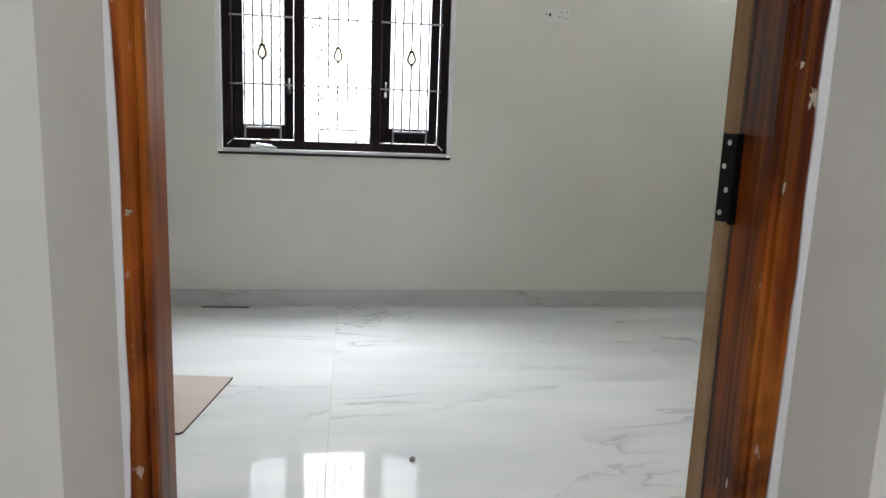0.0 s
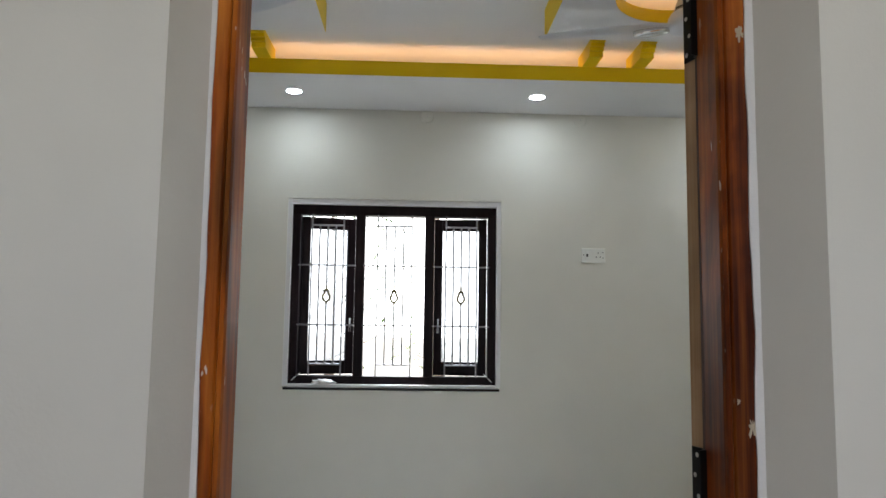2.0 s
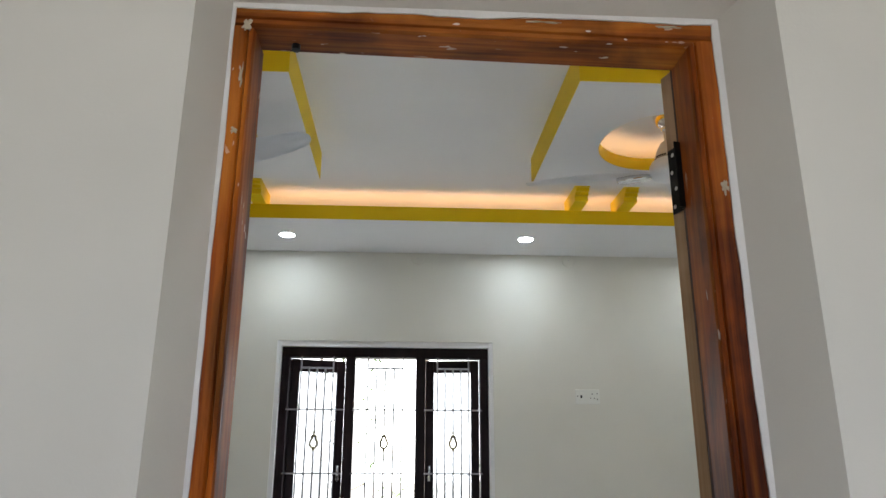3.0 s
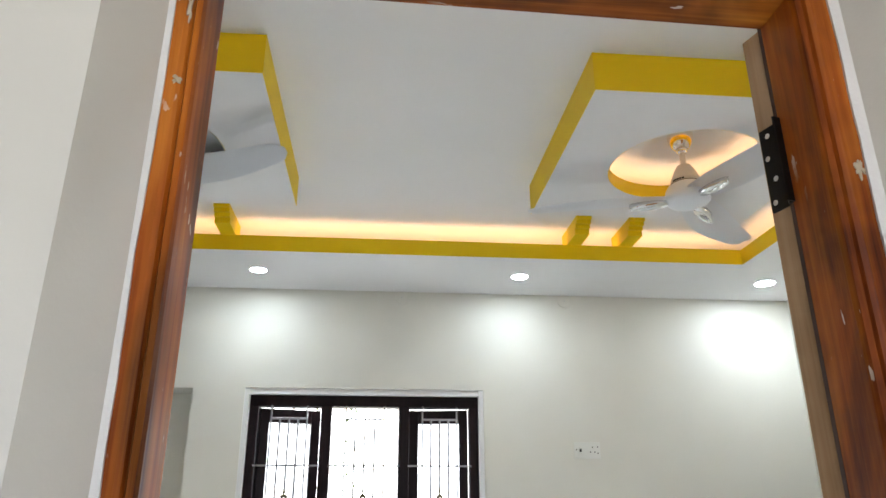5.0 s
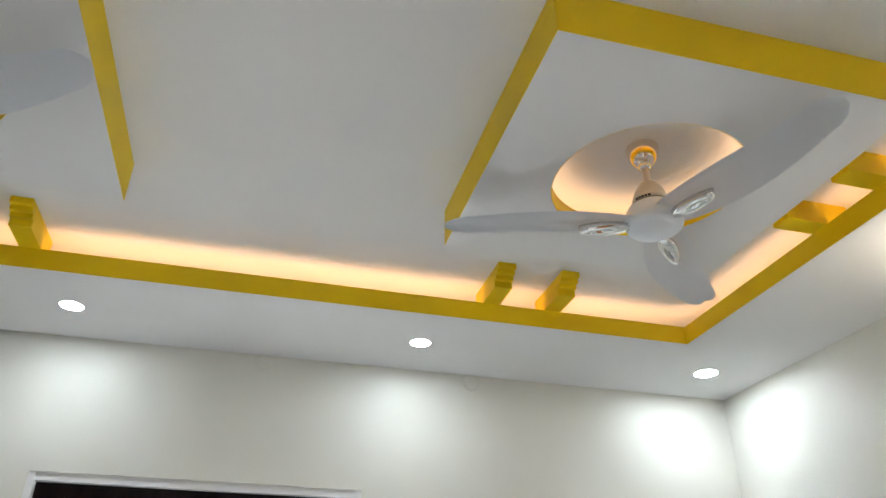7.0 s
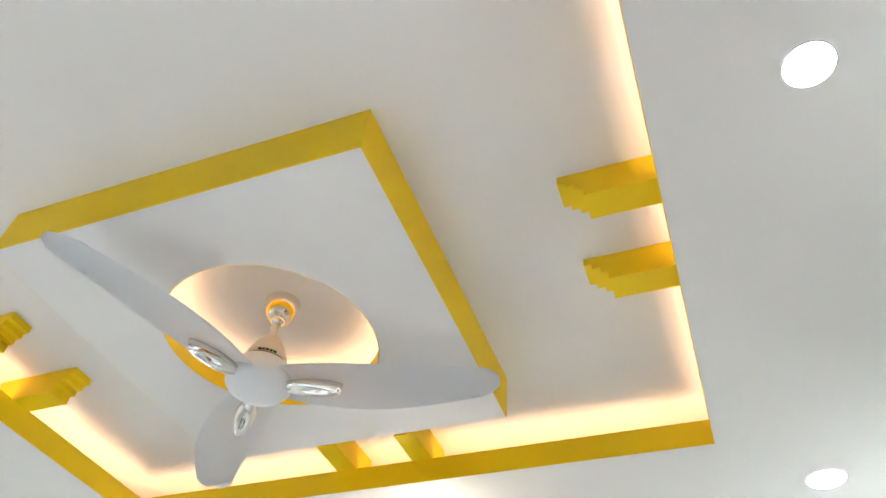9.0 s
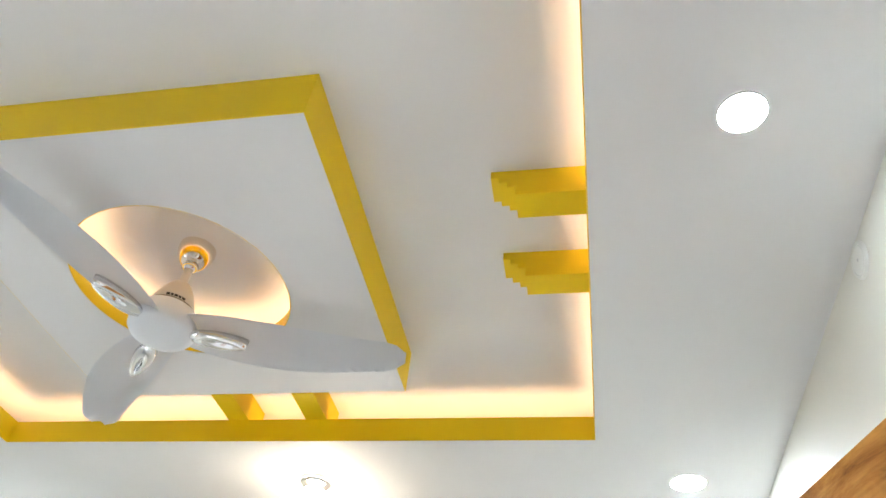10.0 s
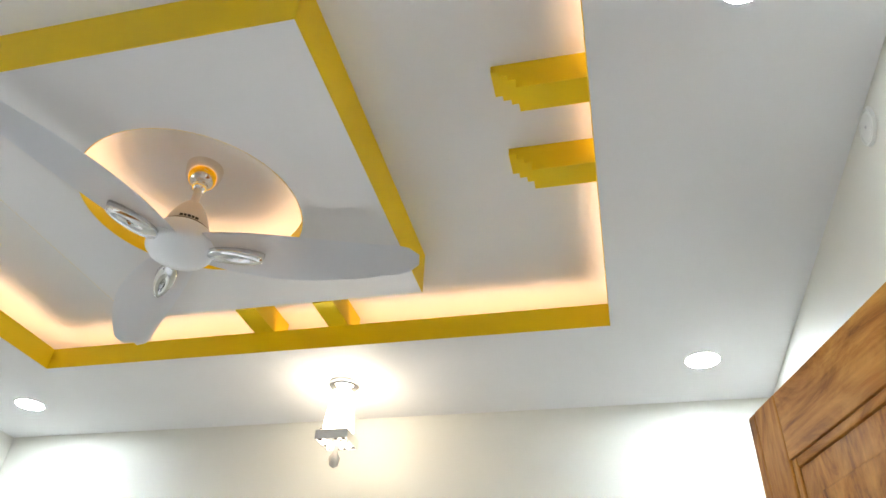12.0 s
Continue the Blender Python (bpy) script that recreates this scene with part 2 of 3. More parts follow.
def lathe(profile, seg=32, m=None):
    """Turn (radius, height) pairs about z."""
    bm = bmesh.new()
    rings = []
    for r, z in profile:
        if r < 1e-5:
            rings.append([bm.verts.new((0, 0, z))])
        else:
            rings.append([bm.verts.new((r * math.cos(2 * math.pi * k / seg), r * math.sin(2 * math.pi * k / seg), z)) for k in range(seg)])
    for a, b in zip(rings, rings[1:]):
        for k in range(seg):
            j = (k + 1) % seg
            if len(a) == 1 and len(b) > 1:
                bm.faces.new((a[0], b[k], b[j]))
            elif len(b) == 1 and len(a) > 1:
                bm.faces.new((a[k], a[j], b[0]))
            elif len(a) > 1:
                bm.faces.new((a[k], a[j], b[j], b[k]))
    if m is not None:
        bmesh.ops.transform(bm, matrix=m, verts=bm.verts)
    return bm


def slab(u, v, holes, w0, w1, place):
    """A plate over u x v with square holes, from w0 to w1 through its thickness; place maps (u, v, w) into the world."""
    us = sorted({*u, *(h[0] for h in holes), *(h[1] for h in holes)})
    vs = sorted({*v, *(h[2] for h in holes), *(h[3] for h in holes)})
    bm = bmesh.new()
    grid = [[[bm.verts.new(place(a, b, w)) for w in (w0, w1)] for b in vs] for a in us]
    nu, nv = len(us) - 1, len(vs) - 1

    def solid(i, j):
        if not (0 <= i < nu and 0 <= j < nv):
            return False
        a, b = (us[i] + us[i + 1]) / 2, (vs[j] + vs[j + 1]) / 2
        return not any(h[0] < a < h[1] and h[2] < b < h[3] for h in holes)

    for i in range(nu):
        for j in range(nv):
            if not solid(i, j):
                continue
            q = (grid[i][j], grid[i + 1][j], grid[i + 1][j + 1], grid[i][j + 1])
            bm.faces.new([k[0] for k in q])
            bm.faces.new([k[1] for k in reversed(q)])
            for di, dj, a, b in ((0, -1, 0, 1), (1, 0, 1, 2), (0, 1, 2, 3), (-1, 0, 3, 0)):
                if not solid(i + di, j + dj):
                    bm.faces.new((q[a][0], q[a][1], q[b][1], q[b][0]))
    bmesh.ops.delete(bm, geom=[x for x in bm.verts if not x.link_faces], context="VERTS")
    return bm


def structure(name, bm, material, label, category):
    return tagged(part(name, bm, material), label, category, kind="structure")


XZ = lambda a, b, w: (a, w, b)
YZ = lambda a, b, w: (w, a, b)
XY = lambda a, b, w: (a, b, w)

# ---- plan ----
WEST, EAST, SOUTH, NORTH = -2.05, 2.692, 1.100, 4.357
ZB, ZU = 2.68, 2.845                       # border ceiling, raised ceiling
TW, TE, TS, TN = -1.44, 2.088, 1.650, 3.716   # raised tray
OW, OE, OT = -0.081, 0.786, 2.163         # doorway through the entry wall
FZ = 0.045                                # finished floor
WX0, WX1, WZ0, WZ1 = -0.552, 0.779, 0.943, 2.106  # window opening
FY0, FY1 = 1.05, 1.140                    # door frame, front and back
HY0, HY1, HX0, HX1 = -2.4, 0.93, -1.7, 2.3    # hall

structure("wall_north", slab((WEST - 0.2, EAST + 0.2), (0, 3.05), [(WX0, WX1, WZ0, WZ1), (-1.305, -0.835, 0.75, 2.100), (-1.885, -1.402, 1.65, 2.100), (-1.885, -1.402, 0.75, 1.57)], NORTH, NORTH + 0.2, XZ), WALL, "cream painted plaster wall with a window and shelf niches", "wall")
structure("wall_niche_back", box(-1.95, -0.76, NORTH + 0.2, NORTH + 0.25, 0.7, 2.13), WALL, "cream painted back of the shelf niches", "wall")
structure("wall_east", box(EAST, EAST + 0.2, SOUTH - 0.200, NORTH, 0, 3.05), WALL, "cream painted plaster wall with a warm glow", "wall")
structure("wall_west", box(WEST - 0.2, WEST, SOUTH - 0.200, NORTH, 0, 3.05), WALL, "plain cream painted plaster wall", "wall")
def splayed(bm):
    """The plastered reveal opens a little towards the hall."""
    for v in bm.verts:
        if abs(v.co.y - HY1) < 1e-4:
            for edge, out in ((OW, -0.027), (OE, 0.047)):
                if abs(v.co.x - edge) < 1e-4:
                    v.co.x += out
            if abs(v.co.z - OT) < 1e-4:
                v.co.z += 0.020
    return bm

structure("wall_south", slab((WEST, EAST), (0, 3.05), [(OW, OE, 0, OT)], FY0 + 0.0005, SOUTH, XZ), WALL, "cream painted wall around the door", "wall")
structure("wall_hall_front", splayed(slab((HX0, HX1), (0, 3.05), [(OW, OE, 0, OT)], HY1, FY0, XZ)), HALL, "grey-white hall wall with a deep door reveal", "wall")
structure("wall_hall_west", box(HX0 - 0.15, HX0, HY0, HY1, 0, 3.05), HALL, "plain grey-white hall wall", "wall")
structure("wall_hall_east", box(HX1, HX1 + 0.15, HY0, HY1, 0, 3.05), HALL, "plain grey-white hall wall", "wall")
# unseen wall; the high opening is added to let light into the hall
structure("wall_hall_back", slab((HX0 - 0.15, HX1 + 0.15), (0, 3.05), [(-0.6, 1.8, 1.70, 2.95)], HY0 - 0.15, HY0, XZ), HALL, "unseen plain hall wall with a wide high opening added for light", "wall")
structure("ceiling_hall", box(HX0 - 0.15, HX1 + 0.15, HY0 - 0.15, HY1, 3.05, 3.15), CEIL, "plain white hall ceiling", "ceiling")
structure("ceiling_raised", box(WEST, EAST, SOUTH, NORTH, ZU, ZU + 0.1), CEIL, "white raised ceiling above the cove", "ceiling")
structure("ceiling_border", slab((WEST, EAST), (SOUTH, NORTH), [(TW, TE, TS, TN)], ZB, ZB + 0.012, XY), CEIL, "white dropped ceiling border with downlights", "ceiling")

# yellow lip round the tray, 2 mm proud of the border's edge
lip = new("ceiling_lip")
tagged(lip, "yellow painted lip round the raised tray ceiling", "ceiling trim", kind="structure")
for x0, x1, y0, y1 in ((TW - 0.006, TE + 0.006, TN - 0.0008, TN + 0.006), (TW - 0.006, TE + 0.006, TS - 0.006, TS + 0.0008), (TE - 0.0008, TE + 0.006, TS + 0.0008, TN - 0.0008), (TW - 0.006, TW + 0.0008, TS + 0.0008, TN - 0.0008)):
    part("lip_board", box(x0, x1, y0, y1, ZB + 0.0008, ZB + 0.082), YELLOW, lip)

# ---- floor: large polished tiles on a grout bed ----
floor = structure("floor", box(HX0 - 0.15 if HX0 < WEST else WEST, EAST, HY0 - 0.15, NORTH, -0.10, FZ - 0.0015), GROUT, "floor of large polished white marble tiles", "floor")
TX, TY = 1.6, 1.2
tile_mesh = {}
def tile(x0, x1, y0, y1):
    key = (round(x1 - x0, 3), round(y1 - y0, 3))
    if key not in tile_mesh:
        bm = box(-key[0] / 2 + 0.0006, key[0] / 2 - 0.0006, -key[1] / 2 + 0.0006, key[1] / 2 - 0.0006, -0.009, 0, 0.0006)
        me = bpy.data.meshes.new("floor_tile")
        bm.to_mesh(me)
        bm.free()
        me.materials.append(MARBLE)
        tile_mesh[key] = me
    o = new("floor_tile", tile_mesh[key])
    o.location = ((x0 + x1) / 2, (y0 + y1) / 2, FZ)
    o.parent = floor

xs = sorted({WEST, EAST, *[0.125 + TX * k for k in range(-2, 4) if WEST < 0.125 + TX * k < EAST]})
ys = sorted({HY0, NORTH, *[3.07 + TY * k for k in range(-6, 3) if HY0 < 3.07 + TY * k < NORTH]})
for a, b in zip(xs, xs[1:]):
    for c, d in zip(ys, ys[1:]):
        tile(a, b, c, d)

# marble skirting in tile lengths
def skirting(name, a, b, axis, face, into):
    base = new(name)
    base.location.z = FZ
    tagged(base, "low grey-veined white marble skirting", "skirting", kind="structure")
    k = a
    while k < b - 0.01:
        e = min(b, k + 1.2)
        f0, f1 = sorted((face, face + into * 0.012))
        z1 = 0.100 if int((k - a) / 1.2) % 2 else 0.1015
        if axis == "x":
            part("skirting_tile", box(k + 0.0005, e - 0.0005, f0, f1, 0.0, z1, 0.0015), SKIRT, base)
        else:
            part("skirting_tile", box(f0, f1, k + 0.0005, e - 0.0005, 0.0, z1, 0.0015), SKIRT, base)
        k = e

skirting("baseboard_north", WEST, EAST, "x", NORTH, -1)
skirting("baseboard_east", SOUTH, NORTH - 0.012, "y", EAST, -1)
skirting("baseboard_west", SOUTH, NORTH - 0.012, "y", WEST, 1)
skirting("baseboard_south", 0.90, EAST - 0.012, "x", SOUTH, 1)
skirting("baseboard_south_west", WEST + 0.012, -0.12, "x", SOUTH, 1)

# ---- door frame ----
FL, FR, FT = -0.044, 0.735, 2.122
SMEARS = [(-0.058, 2.022, 0.004, 0.032), (-0.056, 2.124, 0.012, 0.014), (-0.062, 1.92, 0.008, 0.007), (-0.066, 1.042, 0.006, 0.006), (0.770, 1.838, 0.009, 0.016),
          (0.773, 1.207, 0.009, 0.022), (0.747, 1.088, 0.003, 0.010), (0.752, 1.245, 0.003, 0.006), (-0.062, 0.62, 0.003, 0.012), (0.70, 2.148, 0.030, 0.004), (0.47, 2.150, 0.040, 0.003)]
frame_thing = thing("door_frame", pose(0, 0, 0), "reddish-brown varnished teak door frame, scuffed with paint flecks", "door frame")

def jamb_profile(side):
    """Moulded section: (distance from the inner edge outward, depth)."""
    return [(0.0, FY1), (0.0, FY0 + 0.016), (0.002, FY0 + 0.007), (0.008, FY0 + 0.003), (0.011, FY0 + 0.008), (0.014, FY0 + 0.003), (0.020, FY0), (0.060, FY0), (0.060, FY1)]

def extrude_profile(pts, a, b, place):
    bm = bmesh.new()
    r0 = [bm.verts.new(place(u, v, a)) for u, v in pts]
    r1 = [bm.verts.new(place(u, v, b)) for u, v in pts]
    n = len(pts)
    for k in range(n):
        j = (k + 1) % n
        bm.faces.new((r0[k], r0[j], r1[j], r1[k]))
    bm.faces.new(r0)
    bm.faces.new(list(reversed(r1)))
    return bm

part("jamb", extrude_profile(jamb_profile(0), FZ, FT, lambda u, v, w: (FL - u, v, w)), FRAME_WOOD, frame_thing)
part("jamb", extrude_profile(jamb_profile(0), FZ, FT, lambda u, v, w: (FR + u, v, w)), FRAME_WOOD, frame_thing)
# strip coloured dark for the shade in the gap beside the leaf
part("rebate_shade", box(FR - 0.0005, FR + 0.02, FY1, FY1 + 0.008, FZ, FT), GAP_SHADE, frame_thing, "dark strip painted as the shade in the gap")
part("head", extrude_profile(jamb_profile(0), FL - 0.06, FR + 0.06, lambda u, v, w: (w, v, FT + u - 0.020 * (w - 0.35))), HEAD_WOOD, frame_thing)
part("bolt_socket", lathe([(0.0, 0.0), (0.008, -0.001), (0.008, -0.012), (0.0, -0.013)], 14, Matrix.Translation((0.02, 1.115, FT + 0.006))), BLACK_METAL, frame_thing, "black bolt keep")
# ragged smears of plaster and old paint left on the frame
def smear(x, z, w, h, seed, material, label):
    bm = bmesh.new()
    rim = []
    for k in range(36):
        a = 2 * math.pi * k / 36
        q = 0.62 + 0.75 * noise.noise(Vector((math.cos(a) * 1.9, math.sin(a) * 1.9, seed))) + 0.3 * noise.noise(Vector((math.cos(a) * 6, math.sin(a) * 6, seed)))
        rim.append((x + w * q * math.cos(a), z + h * q * math.sin(a)))
    front = [bm.verts.new((u, FY0 - 0.0012, v)) for u, v in rim]
    back = [bm.verts.new((u, FY0 + 0.0005, v)) for u, v in rim]
    mid = bm.verts.new((x, FY0 - 0.0020, z))
    for k in range(36):
        j = (k + 1) % 36
        bm.faces.new((front[k], front[j], mid))
        bm.faces.new((front[k], back[k], back[j], front[j]))
    part("plaster_smear", bm, material, frame_thing, label)

SCUFF = paint("dried_plaster", (0.46, 0.38, 0.28), 0.8, 0.2, 0.8)
for x, z, w, h in SMEARS:
    smear(x, z, w, h, x * 31 + z * 7, SCUFF, "pale dried plaster smear")

# uneven putty line where plaster meets the wood
putty = new("trim_putty")
tagged(putty, "uneven white putty line along the door frame", "trim", kind="structure")
def putty_strip(x0, lean, z0, z1, sgn, flat=False):
    bm = bmesh.new()
    n = 60
    prev = None
    for k in range(n + 1):
        z = z0 + (z1 - z0) * k / n
        x = x0 + lean * z
        w = 0.006 + 0.005 * noise.noise(Vector((x * 5, z * 7, 0.3))) + 0.002 * noise.noise(Vector((x, z * 31, 2)))
        row = [bm.verts.new((x + sgn * 0.012, FY0 - 0.010, z)), bm.verts.new((x - sgn * w, FY0 - 0.0035, z)), bm.verts.new((x - sgn * w, FY0 + 0.001, z)), bm.verts.new((x + sgn * 0.012, FY0 + 0.001, z))]
        if flat:
            for v in row:
                v.co = Vector((v.co.z, v.co.y, v.co.x))
        if prev:
            for a in range(4):
                b = (a + 1) % 4
                bm.faces.new((prev[a], prev[b], row[b], row[a]))
        prev = row
    return bm
part("putty_edge", putty_strip(OW, 0.0, FZ, OT, -1), PUTTY, putty)
part("putty_edge", putty_strip(OE - 0.002, 0.0, FZ, OT, 1), PUTTY, putty)
part("putty_edge", putty_strip(OT - 0.002, 0.0, OW, OE, 1, True), PUTTY, putty)

# ---- door leaf, swung right back towards the wall ----
HINGE = (0.7385, 1.149)
SWING, DW, DT, DZ0, DZ1 = 16.0, 0.825, 0.036, FZ + 0.010, 2.120
door = thing("door", pose(HINGE[0], HINGE[1], 0, 0, 0, SWING), "open panelled teak door with pale unvarnished edge", "door")
ST = 0.115
zr = [DZ0, 0.22, 1.02, 1.14, DZ1 - 0.125, DZ1]
part("edge_stile", box(0.0, 0.012, 0, DT, DZ0, DZ1, 0.002), LEAF_EDGE, door, "pale raw teak hinge edge")
part("stile", box(0.012, ST, 0, DT, DZ0, DZ1, 0.003), LEAF_WOOD, door)
part("stile", box(DW - ST, DW - 0.030, 0, DT, DZ0, DZ1, 0.003), LEAF_WOOD, door)
part("edge_stile", box(DW - 0.030, DW, 0, DT, DZ0, DZ1, 0.005), LEAF_WOOD, door)
for z0, z1 in ((zr[0], zr[1]), (zr[2], zr[3]), (zr[4], zr[5])):
    part("rail", box(ST, DW - ST, 0.001, DT - 0.001, z0, z1, 0.002), RAIL_WOOD, door)
for z0, z1 in ((zr[1], zr[2]), (zr[3], zr[4])):
    bm = box(ST + 0.0, DW - ST, 0.012, DT - 0.012, z0, z1)
    for inset, d in ((0.0, 0.006), (0.055, 0.010)):
        add_box(bm, ST + inset + 0.02, DW - ST - inset - 0.02, 0.012 - d, DT - 0.012 + d, z0 + inset + 0.02, z1 - inset - 0.02, 0.003)
    part("panel", bm, LEAF_WOOD, door)
    for x0, x1, a, b in ((ST, ST + 0.018, z0, z1), (DW - ST - 0.018, DW - ST, z0, z1)):
        part("bead", box(x0, x1, 0.004, DT - 0.004, a, b, 0.004), LEAF_WOOD, door)
    for a, b in ((z0, z0 + 0.018), (z1 - 0.018, z1)):
        part("bead", box(ST + 0.018, DW - ST - 0.018, 0.004, DT - 0.004, a, b, 0.004), RAIL_WOOD, door)

# hinges: a plate let into the leaf's edge, the knuckle on the frame
for zc in (1.897, 1.092):
    bm = box(-0.003, 0.0005, -0.004, 0.032, zc - 0.064, zc + 0.064, 0.001)
    add_rod(bm, (-0.004, -0.006, zc - 0.064), (-0.004, -0.006, zc + 0.064), 0.006, 10)
    add_box(bm, -0.020, -0.004, -0.012, -0.0095, zc - 0.064, zc + 0.064)
    h = part("hinge", bm, BLACK_METAL, door, "black steel butt hinge")
    for k, (yy, zz) in enumerate(((0.018, 0.051), (0.024, 0.017), (0.016, -0.017), (0.024, -0.051))):
        part("screw", lathe([(0, 0.0015), (0.0025, 0.0012), (0.0042, 0.0)], 12, Matrix.Translation((-0.003, yy, zc + zz)) @ Matrix.Rotation(radians(-90), 4, "Y")), SCREW, h)

# ---- window ----
window = thing("window_1", pose(0, 0, 0.008), "dark brown three-light wooden window with steel grilles", "window", kind="structure")
Y0, Y1 = 4.405, 4.485
cols = [(-0.526, -0.476), (-0.132, -0.072), (0.303, 0.363), (0.703, 0.753)]
bm = bmesh.new()
for a, b in cols:
    add_box(bm, a, b, Y0, Y1, 0.965, 2.063, 0.004)
add_box(bm, cols[0][0], cols[3][1], Y0 - 0.003, Y1 + 0.002, 2.003, 2.065, 0.004)
add_box(bm, cols[0][0], cols[3][1], Y0 - 0.003, Y1 + 0.002, 0.955, 1.003, 0.004)
part("window_frame", bm, WINDOW_WOOD, window)
# plastered fillet round the frame
bm = bmesh.new()
add_box(bm, WX0, cols[0][0], NORTH + 0.006, Y1, WZ0, WZ1 - 0.008)
add_box(bm, cols[3][1], WX1, NORTH + 0.006, Y1, WZ0, WZ1 - 0.008)
add_box(bm, cols[0][0], cols[3][1], NORTH + 0.010, Y1, 2.065, WZ1 - 0.008)
part("plaster_fillet", bm, CEIL, window)
part("window_sill", box(WX0 + 0.006, WX1 - 0.006, NORTH - 0.006, NORTH + 0.19, 0.922, 0.936, 0.002), GRANITE, window, "black granite sill")
part("sill_board", box(cols[0][0] + 0.001, cols[3][1] - 0.001, NORTH + 0.004, Y0 + 0.02, 0.936, 0.955, 0.002), CEIL, window, "white painted inner sill")

def sash(x0, x1, hinge, swing):
    w, h0, h1 = x1 - x0, 1.006, 2.0
    s = new("sash")
    s.parent = window
    s.matrix_local = pose(hinge, Y1 - 0.012, 0, 0, 0, swing)
    off = x0 - hinge
    bm = bmesh.new()
    a, b = off + 0.002, off + w - 0.002
    for u0, u1 in ((a, a + 0.052), (b - 0.052, b)):
        add_box(bm, u0, u1, -0.012, 0.022, h0, h1, 0.003)
    add_box(bm, a + 0.052, b - 0.052, -0.010, 0.020, h1 - 0.075, h1, 0.003)
    add_box(bm, a + 0.052, b - 0.052, -0.010, 0.020, h0, h0 + 0.085, 0.003)
    part("sash_frame", bm, WINDOW_WOOD, s)
    g = part("pane", box(a + 0.05, b - 0.05, 0.004, 0.008, h0 + 0.08, h1 - 0.07), GLASS, s)
    bm = bmesh.new()
    add_rod(bm, (b - 0.026 if hinge == x0 else a + 0.026, -0.016, 1.30), (b - 0.026 if hinge == x0 else a + 0.026, -0.03, 1.36), 0.006)
    add_box(bm, (b - 0.034 if hinge == x0 else a + 0.018), (b - 0.018 if hinge == x0 else a + 0.034), -0.016, -0.012, 1.27, 1.36, 0.002)
    part("latch", bm, CHROME, s)
    return s

sash(cols[0][1], cols[1][0], cols[0][1], 16)
sash(cols[2][1], cols[3][0], cols[3][0], -7)

def grille(x0, x1):
    """Welded bars with a drop-shaped centre piece."""
    w, mid, yy = x1 - x0, (x0 + x1) / 2, Y0 - 0.008
    z0, z1 = 1.0, 2.006
    zt, zm1, zm2, zb = z1 - 0.155 * 0.45, z0 + 0.685, z0 + 0.315, z0 + 0.075
    g = new("grille")
    g.parent = window
    thick = bmesh.new()
    for u in (0.215, 0.785):
        add_box(thick, x0 + w * u - 0.0045, x0 + w * u + 0.0045, yy - 0.003, yy + 0.003, z0 + 0.002, z1)
    for z in (zm1, zm2):
        add_box(thick, x0 - 0.006, x1 + 0.006, yy - 0.009, yy - 0.003, z - 0.0045, z + 0.0045)
    part("frame_bar", thick, GRILLE, g)
    for u in (0.355, 0.5, 0.645):
        bm = bmesh.new()
        if u == 0.5:
            add_rod(bm, (mid, yy, zb), (mid, yy, 1.455), 0.0060, 6)
            add_rod(bm, (mid, yy, 1.555), (mid, yy, zt), 0.0060, 6)
        else:
            add_rod(bm, (x0 + w * u, yy, zb), (x0 + w * u, yy, zt), 0.0060, 6)
        part("bar", bm, GRILLE, g)
    for z in (zb, zt):
        bm = bmesh.new()
        add_rod(bm, (x0 + w * 0.215, yy, z), (x0 + w * 0.785, yy, z), 0.0060, 6)
        part("bar", bm, GRILLE, g)
    # cast drop: two curls meeting under a small bud
    cu = bpy.data.curves.new("drop", "CURVE")
    cu.dimensions, cu.bevel_depth, cu.bevel_resolution = "3D", 0.0072, 2
    for sgn in (-1, 1):
        sp = cu.splines.new("POLY")
        pts = [(0.0, 1.458), (0.012, 1.464), (0.021, 1.478), (0.021, 1.494), (0.013, 1.511), (0.010, 1.522), (0.016, 1.530)]
        sp.points.add(len(pts) - 1)
        for p, (u, z) in zip(sp.points, pts):
            p.co = (mid + sgn * u, yy - 0.003, z, 1)
    tmp = bpy.data.objects.new("tmp", cu)
    me = bpy.data.meshes.new_from_object(tmp)
    bpy.data.objects.remove(tmp)
    bm = bmesh.new()
    bm.from_mesh(me)
    bpy.data.meshes.remove(me)
    bmesh.ops.create_icosphere(bm, subdivisions=1, radius=0.013, matrix=Matrix.Translation((mid, yy - 0.003, 1.532)))
    bmesh.ops.create_icosphere(bm, subdivisions=1, radius=0.009, matrix=Matrix.Translation((mid, yy - 0.003, 1.550)))
    add_rod(bm, (mid, yy - 0.003, 1.550), (mid, yy - 0.003, 1.572), 0.006, 8, 0.001)
    add_rod(bm, (mid, yy - 0.003, 1.462), (mid, yy - 0.003, 1.434), 0.013, 8, 0.001)
    part("drop_ornament", bm, BRASS, g, "dull brass drop ornament")

grille(cols[0][1], cols[1][0])
grille(cols[1][1], cols[2][0])
grille(cols[2][1], cols[3][0])
# stay hooks at the foot of the outer lights
for x, sgn in ((cols[0][1] + 0.02, -1), (cols[3][0] - 0.02, 1)):
    bm = bmesh.new()
    add_rod(bm, (x, Y0 + 0.02, 1.02), (x + sgn * 0.045, Y0 - 0.02, 0.975), 0.0035, 6)
    part("stay_hook", bm, CHROME, window)

